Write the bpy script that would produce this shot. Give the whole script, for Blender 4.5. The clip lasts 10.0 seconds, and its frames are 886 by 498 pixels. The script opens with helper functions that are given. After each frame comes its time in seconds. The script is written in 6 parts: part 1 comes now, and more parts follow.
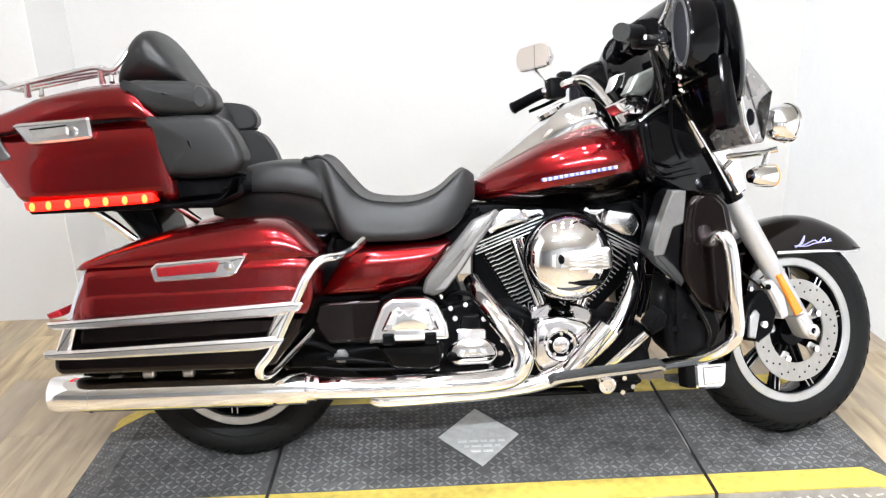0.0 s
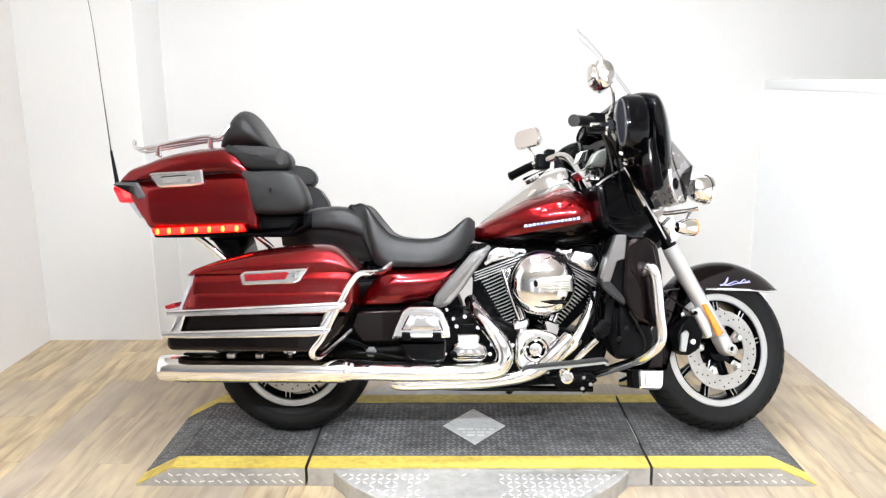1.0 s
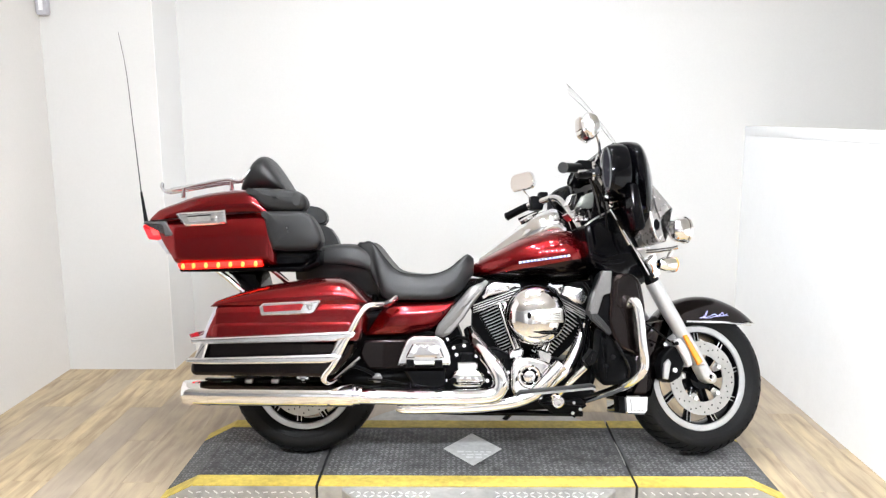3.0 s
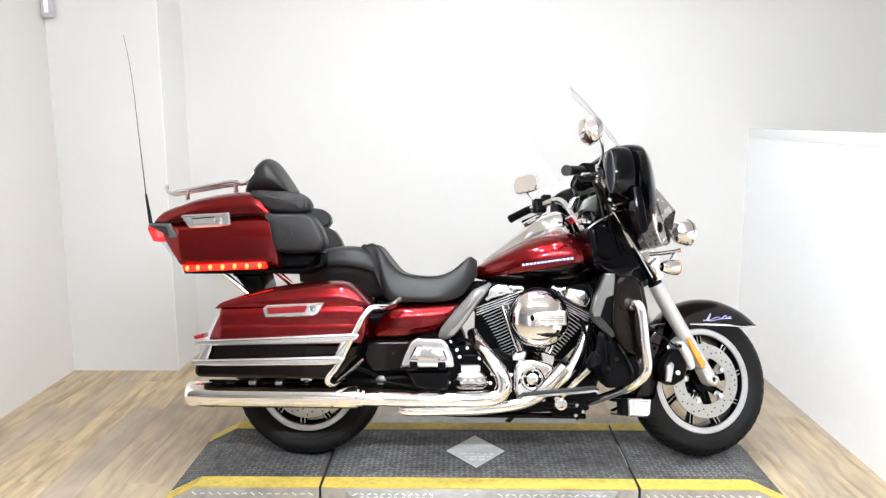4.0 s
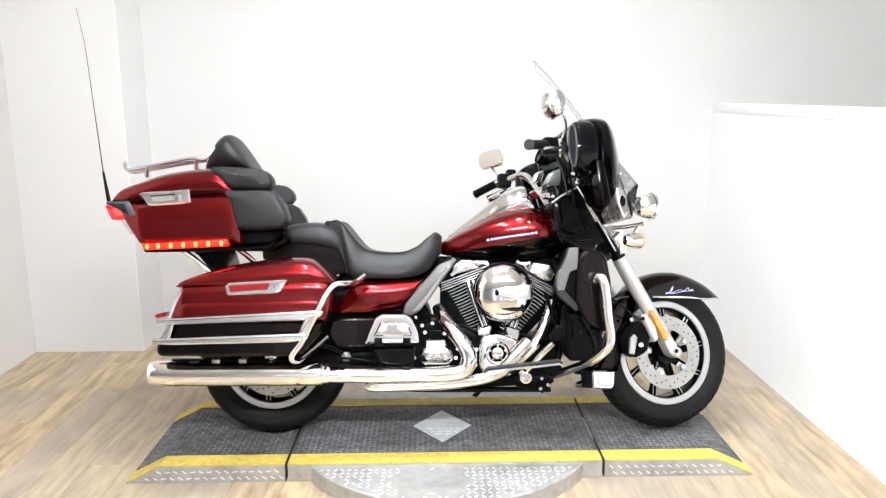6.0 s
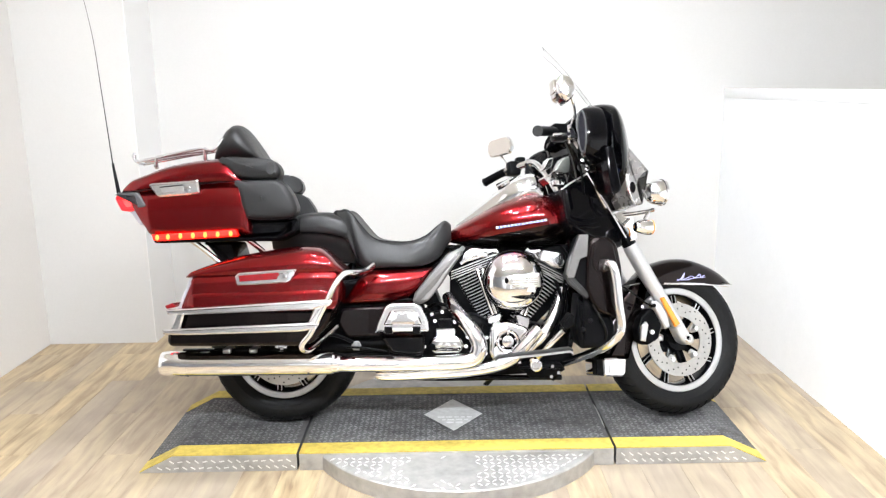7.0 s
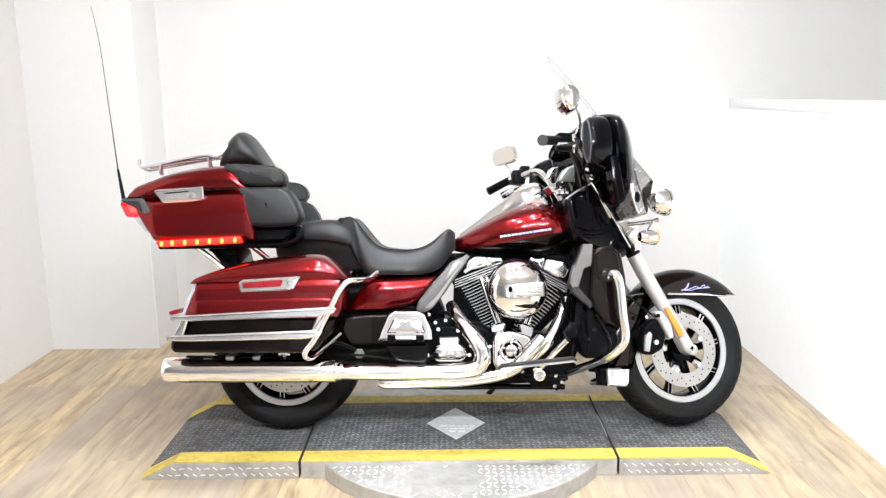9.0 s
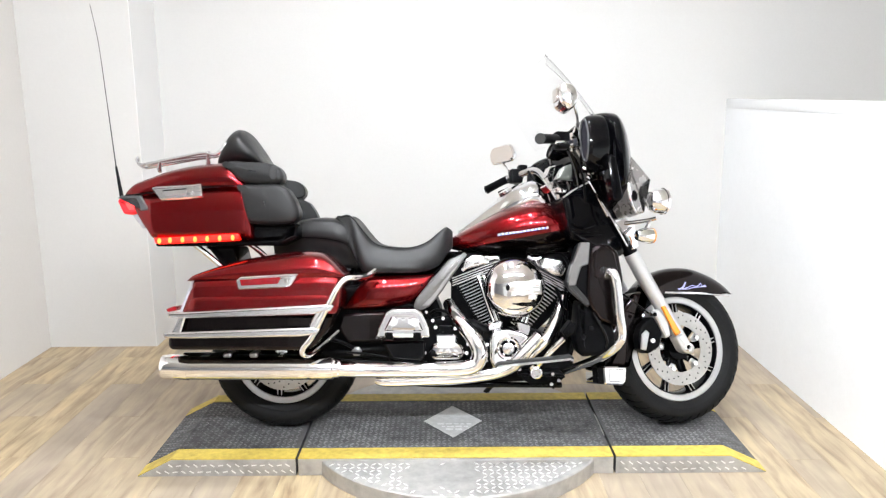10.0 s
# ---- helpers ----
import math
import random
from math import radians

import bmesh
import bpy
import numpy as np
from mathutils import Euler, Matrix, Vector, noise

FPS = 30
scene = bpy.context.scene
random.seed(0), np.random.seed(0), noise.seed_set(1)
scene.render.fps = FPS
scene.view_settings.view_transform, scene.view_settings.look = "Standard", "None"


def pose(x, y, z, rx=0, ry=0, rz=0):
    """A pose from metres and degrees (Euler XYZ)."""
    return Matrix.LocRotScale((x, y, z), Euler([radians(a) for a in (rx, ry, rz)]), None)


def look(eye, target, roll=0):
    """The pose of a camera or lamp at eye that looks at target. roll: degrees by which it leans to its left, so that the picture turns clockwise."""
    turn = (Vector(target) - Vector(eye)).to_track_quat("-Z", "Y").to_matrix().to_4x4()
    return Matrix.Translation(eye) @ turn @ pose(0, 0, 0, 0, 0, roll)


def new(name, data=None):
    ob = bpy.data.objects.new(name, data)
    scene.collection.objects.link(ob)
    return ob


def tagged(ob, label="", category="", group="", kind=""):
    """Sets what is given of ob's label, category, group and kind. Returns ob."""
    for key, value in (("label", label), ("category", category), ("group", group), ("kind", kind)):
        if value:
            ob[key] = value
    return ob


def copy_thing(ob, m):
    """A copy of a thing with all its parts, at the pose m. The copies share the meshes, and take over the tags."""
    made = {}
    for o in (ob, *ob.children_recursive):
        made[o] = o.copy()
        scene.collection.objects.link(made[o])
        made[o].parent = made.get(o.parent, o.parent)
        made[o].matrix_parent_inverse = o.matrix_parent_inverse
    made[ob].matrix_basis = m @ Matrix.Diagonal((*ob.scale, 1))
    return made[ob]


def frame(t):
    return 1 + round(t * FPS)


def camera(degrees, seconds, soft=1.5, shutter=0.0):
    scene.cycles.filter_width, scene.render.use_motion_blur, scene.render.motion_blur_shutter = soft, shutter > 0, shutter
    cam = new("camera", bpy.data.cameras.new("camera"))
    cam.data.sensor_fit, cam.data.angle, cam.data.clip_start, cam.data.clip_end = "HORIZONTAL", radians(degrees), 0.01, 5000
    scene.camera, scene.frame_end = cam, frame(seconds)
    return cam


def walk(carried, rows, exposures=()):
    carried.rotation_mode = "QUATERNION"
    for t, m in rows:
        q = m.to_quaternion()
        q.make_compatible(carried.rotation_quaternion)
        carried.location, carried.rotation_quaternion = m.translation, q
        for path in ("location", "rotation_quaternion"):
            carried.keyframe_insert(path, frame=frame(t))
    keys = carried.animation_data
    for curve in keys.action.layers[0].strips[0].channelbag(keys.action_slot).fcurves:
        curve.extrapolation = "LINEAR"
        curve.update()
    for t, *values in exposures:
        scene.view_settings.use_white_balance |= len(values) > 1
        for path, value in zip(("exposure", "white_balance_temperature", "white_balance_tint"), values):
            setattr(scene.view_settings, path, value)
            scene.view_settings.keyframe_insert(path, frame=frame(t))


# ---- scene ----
cam = camera(59.4, 10.0, 1.3)
PATH = [
    (0, (0.569, -2.063, 1.375), (0.611, -0.168, 0.74), -1.9),
    (0.3, (0.662, -2.336, 1.387), (0.646, -0.408, 0.854), -0.6),
    (0.5, (0.646, -2.471, 1.406), (0.629, -0.539, 0.893), -0.3),
    (0.7, (0.674, -2.621, 1.390), (0.640, -0.676, 0.924), -0.1),
    (1, (0.641, -2.824, 1.409), (0.605, -0.871, 0.979), -0.5),
    (1.5, (0.614, -3.047, 1.446), (0.633, -1.081, 1.078), -0.3),
    (2, (0.633, -3.086, 1.453), (0.611, -1.123, 1.071), 0.1),
    (2.5, (0.639, -3.074, 1.454), (0.61, -1.105, 1.105), -0.2),
    (4, (0.638, -3.081, 1.46), (0.595, -1.109, 1.126), -0.2),
    (4.5, (0.657, -3.086, 1.454), (0.644, -1.119, 1.089), -0.1),
    (5, (0.67, -3.081, 1.458), (0.667, -1.114, 1.098), -0.3),
    (5.5, (0.663, -3.076, 1.452), (0.687, -1.112, 1.077), -0.3),
    (6, (0.668, -3.073, 1.45), (0.697, -1.111, 1.059), -0.4),
    (7.5, (0.682, -3.063, 1.433), (0.666, -1.106, 1.017), -1.3),
    (8, (0.68, -3.06, 1.436), (0.669, -1.104, 1.021), -0.9),
    (8.5, (0.677, -3.065, 1.434), (0.655, -1.106, 1.034), -0.8),
    (9, (0.677, -3.064, 1.439), (0.666, -1.103, 1.046), -0.7),
    (9.5, (0.679, -3.065, 1.441), (0.677, -1.105, 1.043), -0.6),
    (10, (0.679, -3.072, 1.431), (0.673, -1.11, 1.039), -0.5),
]
walk(cam, [(t, look(eye, target, roll)) for t, eye, target, roll in PATH], [(0.0, -0.06), (0.5, -0.06), (1.5, 0.0), (2.5, -0.03), (4.0, -0.16), (4.5, -0.15), (5.0, -0.12), (6.0, -0.06), (7.5, 0.0), (8.0, 0.0), (9.0, 0.02), (9.5, -0.09), (10.0, -0.15)])

# ---- light ----
world = bpy.data.worlds.new("room_air")
scene.world = world
world.use_nodes = True
world.node_tree.nodes["Background"].inputs[0].default_value = (0.02, 0.02, 0.022, 1)
world.node_tree.nodes["Background"].inputs[1].default_value = 0.3


# ---- materials ----
def nodes_of(name):
    m = bpy.data.materials.new(name)
    m.use_nodes = True
    t = m.node_tree
    return m, t, t.nodes["Principled BSDF"]


def surface(name, color, rough=0.5, metal=0.0, coat=0.0, scale=40.0, vary=0.12, bump=0.0, fine=4.0, ior=1.5, piece=0.0, rough_vary=0.1, spec=0.5):
    """A plain surface with variation of tone and gloss at two scales and fine relief."""
    m, t, b = nodes_of(name)
    n, l = t.nodes, t.links
    co = n.new("ShaderNodeTexCoord")
    big, small = n.new("ShaderNodeTexNoise"), n.new("ShaderNodeTexNoise")
    big.inputs["Scale"].default_value, small.inputs["Scale"].default_value = scale / fine, scale
    big.inputs["Detail"].default_value = small.inputs["Detail"].default_value = 5
    l.new(co.outputs["Object"], big.inputs["Vector"])
    l.new(co.outputs["Object"], small.inputs["Vector"])
    add = n.new("ShaderNodeMath")
    add.operation = "ADD"
    l.new(big.outputs["Fac"], add.inputs[0])
    l.new(small.outputs["Fac"], add.inputs[1])
    ramp = n.new("ShaderNodeMapRange")
    ramp.inputs["From Min"].default_value, ramp.inputs["From Max"].default_value = 0.6, 1.4
    ramp.inputs["To Min"].default_value, ramp.inputs["To Max"].default_value = 1 - vary, 1 + vary
    l.new(add.outputs[0], ramp.inputs["Value"])
    value = ramp.outputs[0]
    if piece:
        info = n.new("ShaderNodeObjectInfo")
        pr = n.new("ShaderNodeMapRange")
        pr.inputs["To Min"].default_value, pr.inputs["To Max"].default_value = 1 - piece, 1 + piece
        l.new(info.outputs["Random"], pr.inputs["Value"])
        mul = n.new("ShaderNodeMath")
        mul.operation = "MULTIPLY"
        l.new(value, mul.inputs[0])
        l.new(pr.outputs[0], mul.inputs[1])
        value = mul.outputs[0]
    mix = n.new("ShaderNodeVectorMath")
    mix.operation = "SCALE"
    mix.inputs[0].default_value = color
    l.new(value, mix.inputs["Scale"])
    l.new(mix.outputs[0], b.inputs["Base Color"])
    rr = n.new("ShaderNodeMapRange")
    rr.inputs["From Min"].default_value, rr.inputs["From Max"].default_value = 0.3, 0.7
    rr.inputs["To Min"].default_value, rr.inputs["To Max"].default_value = max(0.01, rough * (1 - rough_vary)), min(1, rough * (1 + rough_vary))
    l.new(big.outputs["Fac"], rr.inputs["Value"])
    l.new(rr.outputs[0], b.inputs["Roughness"])
    b.inputs["Metallic"].default_value = metal
    b.inputs["Coat Weight"].default_value = coat
    b.inputs["Coat Roughness"].default_value = 0.03
    b.inputs["IOR"].default_value = ior
    b.inputs["Specular IOR Level"].default_value = spec
    if bump:
        bp = n.new("ShaderNodeBump")
        bp.inputs["Strength"].default_value = 1
        bp.inputs["Distance"].default_value = bump
        l.new(small.outputs["Fac"], bp.inputs["Height"])
        l.new(bp.outputs[0], b.inputs["Normal"])
    return m


def candy(name, color, flake=0.25):
    """Metal-flake paint under clear lacquer."""
    m = surface(name, color, 0.22, 0.92, 0.9, 900, flake, 0, 300)
    m.node_tree.nodes["Principled BSDF"].inputs["Coat Roughness"].default_value = 0.02
    m.node_tree.nodes["Principled BSDF"].inputs["Coat IOR"].default_value = 1.42
    return m


def glow(name, color, strength):
    m, t, b = nodes_of(name)
    b.inputs["Base Color"].default_value = (*color, 1)
    b.inputs["Emission Color"].default_value = (*color, 1)
    b.inputs["Emission Strength"].default_value = strength
    return m


def clear(name, color=(1, 1, 1), rough=0.02):
    m, t, b = nodes_of(name)
    b.inputs["Base Color"].default_value = (*color, 1)
    b.inputs["Roughness"].default_value = rough
    b.inputs["Transmission Weight"].default_value = 1
    b.inputs["IOR"].default_value = 1.06
    return m


def planks():
    """Light greyish oak boards, each board with its own tone, grain along y, a few knots."""
    m, t, b = nodes_of("oak_vinyl")
    n, l = t.nodes, t.links
    co, info = n.new("ShaderNodeTexCoord"), n.new("ShaderNodeObjectInfo")
    mp = n.new("ShaderNodeMapping")
    mp.inputs["Scale"].default_value = (9, 1.1, 9)
    shift = n.new("ShaderNodeVectorMath")
    shift.operation = "MULTIPLY_ADD"
    shift.inputs[1].default_value = (31, 57, 11)
    l.new(info.outputs["Random"], shift.inputs[0])
    l.new(co.outputs["Object"], shift.inputs[2])
    l.new(shift.outputs[0], mp.inputs["Vector"])
    grain, cloud = n.new("ShaderNodeTexNoise"), n.new("ShaderNodeTexNoise")
    grain.inputs["Scale"].default_value, grain.inputs["Detail"].default_value = 3.0, 8
    grain.inputs["Distortion"].default_value = 0.6
    l.new(mp.outputs[0], grain.inputs["Vector"])
    cloud.inputs["Scale"].default_value = 5
    l.new(shift.outputs[0], cloud.inputs["Vector"])
    ramp = n.new("ShaderNodeValToRGB")
    ramp.color_ramp.elements[0].position, ramp.color_ramp.elements[0].color = 0.3, (0.235, 0.160, 0.090, 1)
    ramp.color_ramp.elements[1].position, ramp.color_ramp.elements[1].color = 0.72, (0.56, 0.435, 0.25, 1)
    mid = ramp.color_ramp.elements.new(0.5)
    mid.color = (0.41, 0.315, 0.19, 1)
    l.new(grain.outputs["Fac"], ramp.inputs[0])
    tone = n.new("ShaderNodeMix")
    tone.data_type = "RGBA"
    tone.blend_type = "MIX"
    l.new(ramp.outputs[0], tone.inputs["A"])
    tone.inputs["B"].default_value = (0.30, 0.255, 0.215, 1)
    tr = n.new("ShaderNodeMapRange")
    tr.inputs["To Min"].default_value, tr.inputs["To Max"].default_value = 0.0, 0.75
    l.new(info.outputs["Random"], tr.inputs["Value"])
    l.new(tr.outputs[0], tone.inputs["Factor"])
    pale = n.new("ShaderNodeVectorMath")
    pale.operation = "SCALE"
    pr = n.new("ShaderNodeMapRange")
    pr.inputs["To Min"].default_value, pr.inputs["To Max"].default_value = 0.71, 1.25
    l.new(cloud.outputs["Fac"], pr.inputs["Value"])
    l.new(tone.outputs["Result"], pale.inputs[0])
    l.new(pr.outputs[0], pale.inputs["Scale"])
    l.new(pale.outputs[0], b.inputs["Base Color"])
    b.inputs["Roughness"].default_value = 0.42
    bp = n.new("ShaderNodeBump")
    bp.inputs["Distance"].default_value = 0.0006
    l.new(grain.outputs["Fac"], bp.inputs["Height"])
    l.new(bp.outputs[0], b.inputs["Normal"])
    return m


RED = candy("red_candy_paint", (0.182, 0.0023, 0.0044))
DARK = candy("dark_brown_candy_paint", (0.010, 0.0056, 0.0053))
DARK.node_tree.nodes["Principled BSDF"].inputs["Coat Weight"].default_value = 0.45
CHROME = surface("chrome", (0.93, 0.93, 0.94), 0.04, 1.0, 0, 12, 0.03, 0, 4, rough_vary=0.5)
SATINCHROME = surface("soft_chrome", (0.88, 0.88, 0.89), 0.21, 1.0, 0, 40, 0.05)
STEEL = surface("brushed_aluminium", (0.62, 0.61, 0.6), 0.3, 1.0, 0, 60, 0.08)
SILVER = surface("silver_fork_paint", (0.60, 0.595, 0.59), 0.32, 0.7, 0.2, 80, 0.03)
CLOTH = surface("speaker_cloth", (0.022, 0.022, 0.030), 0.8, 0.0, 0, 900, 0.25, 0.0002, 8, spec=0.2)
SCREEN = surface("dark_display_glass", (0.24, 0.25, 0.23), 0.16, 0.5, 0.5, 20, 0.3)
MIDGREY = surface("mid_grey_plastic", (0.06, 0.06, 0.063), 0.35, 0.2, 0.2, 60, 0.1)
GRAPHITE = surface("graphite_plastic", (0.16, 0.155, 0.15), 0.35, 0.4, 0.3, 60, 0.1)
BLACK = surface("gloss_black", (0.002, 0.002, 0.0025), 0.10, 0.0, 0.0, 20, 0.3, spec=0.12)
GLOSS = surface("deep_gloss_black", (0.0015, 0.0015, 0.002), 0.04, 0.0, 0.0, 20, 0.3, spec=0.22)
LILAC = surface("lilac_print", (0.42, 0.42, 0.72), 0.4)
SATIN = surface("satin_black_metal", (0.0026, 0.0026, 0.003), 0.38, 0.0, 0, 60, 0.3, 0.0002, spec=0.06)
VINYL = surface("black_vinyl", (0.011, 0.0108, 0.011), 0.41, 0.0, 0, 420, 0.3, 0.0004, 30, spec=0.28)
RUBBER = surface("tyre_rubber", (0.0055, 0.0055, 0.0057), 0.55, 0.0, 0, 150, 0.4, 0.0004, spec=0.17)
GREYRUB = surface("grey_rubber_mat", (0.03, 0.03, 0.03), 0.6, 0.0, 0, 150, 0.2, 0.0003, spec=0.2)
MACHINED = surface("machined_rim", (0.55, 0.55, 0.55), 0.32, 0.9, 0.0, 60, 0.05)
DISC = surface("brake_disc_steel", (0.46, 0.45, 0.43), 0.34, 0.9, 0, 60, 0.1)
REDLENS = surface("red_lens", (0.22, 0.004, 0.008), 0.1, 0.0, 1.0, 60, 0.2)
AMBER = surface("amber_lens", (0.8, 0.25, 0.01), 0.15, 0.0, 1.0, 60, 0.1)
SMOKE = surface("pale_grey_plastic", (0.42, 0.41, 0.44), 0.3, 0.0, 0.3, 60, 0.1)
# Tint stands in for a dim beige room in the reflection.
MIRROR = surface("mirror_glass", (0.72, 0.67, 0.63), 0.02, 1.0, 0, 5, 0.01)
LED_ON = glow("red_led_strip", (1.0, 0.012, 0.004), 1.6)
LED_HOT = glow("led_point", (1.0, 0.11, 0.02), 6.0)
TAIL_ON = glow("tail_lamp_glow", (0.9, 0.02, 0.03), 0.5)
TAIL_HOT = glow("tail_lamp_core", (1.0, 0.05, 0.05), 2.2)
RAIL = surface("polished_rack_rail", (0.62, 0.62, 0.63), 0.20, 0.9, 0, 60, 0.06)
PALE = surface("silver_pink_metallic", (0.36, 0.345, 0.34), 0.27, 0.65, 0.4, 60, 0.08)
DEFLECT = surface("silver_graphite_paint", (0.30, 0.29, 0.285), 0.3, 0.5, 0.4, 60, 0.08)
GLASS = clear("windshield_acrylic", (0.97, 0.97, 0.97))
WALL = surface("white_wall_paint", (0.575, 0.563, 0.544), 0.65, 0, 0, 90, 0.025, 0.0002, 60)
SIDEWALL = surface("warm_white_wall_paint", (0.62, 0.596, 0.566), 0.65, 0, 0, 90, 0.03, 0.0002, 60)
WHITEBOARD = surface("white_gloss_panel", (0.84, 0.85, 0.86), 0.45, 0, 0.0, 60, 0.02)
# Wall white raised to paint in light that the return face misses.
LITWALL = surface("brightened_wall_white", (0.71, 0.70, 0.685), 0.6, 0, 0, 90, 0.02, 0.0002, 60)
CEIL = surface("ceiling_paint", (0.74, 0.735, 0.72), 0.8, 0, 0, 30, 0.04, 0.0003)
ROOMWALL = surface("pale_showroom_paint", (0.46, 0.455, 0.45), 0.7, 0, 0, 30, 0.06, 0.0003)
DIM = surface("unseen_wall_grey", (0.35, 0.35, 0.355), 0.7, 0, 0, 30, 0.1, 0.0003)
OAK = planks()
GAP = surface("floor_joint", (0.15, 0.11, 0.07), 0.8)
TREAD = surface("worn_dark_tread_plate", (0.088, 0.088, 0.089), 0.62, 0.0, 0, 25, 0.6, 0.0005, 6, spec=0.16, rough_vary=0.3)
TREADS = surface("worn_tread_bars", (0.155, 0.155, 0.157), 0.5, 0.15, 0, 25, 0.8, 0, 6, spec=0.35)
BARE = surface("bare_tread_plate", (0.40, 0.39, 0.37), 0.46, 0.45, 0, 25, 0.32, 0.0003, 5)
BARES = surface("bare_tread_bars", (0.76, 0.75, 0.73), 0.36, 0.6, 0, 25, 0.2, 0, 5)
YELLOW = surface("yellow_floor_paint", (0.53, 0.405, 0.085), 0.6, 0, 0, 40, 0.36, 0.0003, 6, spec=0.3)
SIGN = surface("grey_sign_film", (0.55, 0.55, 0.54), 0.5, 0, 0, 40, 0.2)
WHITE = surface("white_print", (0.75, 0.75, 0.75), 0.5)
BLUE = surface("blue_print", (0.06, 0.09, 0.45), 0.4)
LAMP = glow("lamp_diffuser", (0.93, 0.97, 1.03), 580.0)
TUBE = glow("tube_diffuser", (0.92, 0.97, 1.04), 700.0)


# ---- shapes ----
def finish(bm, sharp=38):
    bmesh.ops.remove_doubles(bm, verts=bm.verts, dist=1e-5)
    bmesh.ops.recalc_face_normals(bm, faces=bm.faces)
    for f in bm.faces:
        f.smooth = True
    lim = radians(sharp)
    for e in bm.edges:
        if len(e.link_faces) == 2 and e.calc_face_angle(0) > lim:
            e.smooth = False


def mesh(name, bm, mats, sharp=38):
    finish(bm, sharp)
    me = bpy.data.meshes.new(name)
    bm.to_mesh(me)
    bm.free()
    for m in (mats if isinstance(mats, (list, tuple)) else [mats]):
        me.materials.append(m)
    return me


def part(name, bm, material, parent, label="", m=None, sharp=38):
    """One mesh under a thing or a part."""
    if m is not None:
        bm.transform(m)
    ob = new(name, mesh(name, bm, material, sharp))
    ob.parent = parent
    ob.matrix_parent_inverse = parent.matrix_world.inverted() if parent.type == "EMPTY" else Matrix()
    return tagged(ob, label)


def thing(name, label, category, at=(0, 0, 0), group="", kind=""):
    ob = new(name)
    ob.empty_display_size = 0.1
    ob.matrix_world = Matrix.Translation(at)
    bpy.context.view_layer.update()
    return tagged(ob, label, category, group, kind)


def solid(name, bm, material, label, category="", kind="", group="", sharp=38):
    return tagged(new(name, mesh(name, bm, material, sharp)), label, category, group, kind)


def spline(pts, n=6, closed=False):
    """Catmull-Rom curve through points of any dimension."""
    p = [np.array(q, float) for q in pts]
    k, out = len(p), []
    for i in range(k if closed else k - 1):
        a, b, c, d = (p[(i + j) % k] if closed else p[min(max(i + j, 0), k - 1)] for j in (-1, 0, 1, 2))
        for s in range(n):
            u = s / n
            out.append(0.5 * (2 * b + (c - a) * u + (2 * a - 5 * b + 4 * c - d) * u * u + (3 * b - a - 3 * c + d) * u ** 3))
    if not closed:
        out.append(p[-1])
    return out


def fillet(pts, r, k=4):
    """A polygon (2D) with its corners rounded to at most r."""
    p = [np.array(q, float) for q in pts]
    out = []
    for i, b in enumerate(p):
        a, c = p[i - 1], p[(i + 1) % len(p)]
        da, dc = np.linalg.norm(a - b), np.linalg.norm(c - b)
        s = min(r, da * 0.45, dc * 0.45)
        u, v = b + (a - b) / da * s, b + (c - b) / dc * s
        for j in range(k + 1):
            w = j / k
            out.append((1 - w) ** 2 * u + 2 * w * (1 - w) * b + w * w * v)
    return out


def skin(bm, rings, caps=True, loop=False):
    vs = [[bm.verts.new(tuple(p)) for p in r] for r in rings]
    k = len(vs[0])
    for a, b in zip(vs, vs[1:] + ([vs[0]] if loop else [])):
        for i in range(k):
            bm.faces.new((a[i], a[(i + 1) % k], b[(i + 1) % k], b[i]))
    if caps and not loop:
        for r in (vs[0], vs[-1]):
            bm.faces.new(r)
    return bm


def inset(o, d):
    """A closed outline (counter-clockwise) moved inwards by d in small steps, its tight corners closing up."""
    o, n = o.copy(), max(1, int(d / 0.004))
    for _ in range(n):
        e = np.roll(o, -1, 0) - o
        le = np.linalg.norm(e, axis=1)
        le[le < 1e-9] = 1e-9
        e = e / le[:, None]
        for i in range(len(o)):
            if le[i] < 1e-7:
                e[i] = e[i - 1]
        nrm = np.stack([-e[:, 1], e[:, 0]], 1)
        nv = nrm + np.roll(nrm, 1, 0)
        ln = np.linalg.norm(nv, axis=1)
        nv = nv / np.maximum(ln, 0.7)[:, None]
        q = o + nv * d / n
        for _ in range(4):
            f = np.roll(q, -1, 0) - q
            bad = np.where((f * e).sum(1) < 0)[0]
            for i in bad:
                j = (i + 1) % len(q)
                q[i] = q[j] = (q[i] + q[j]) / 2
        o = q
    return o


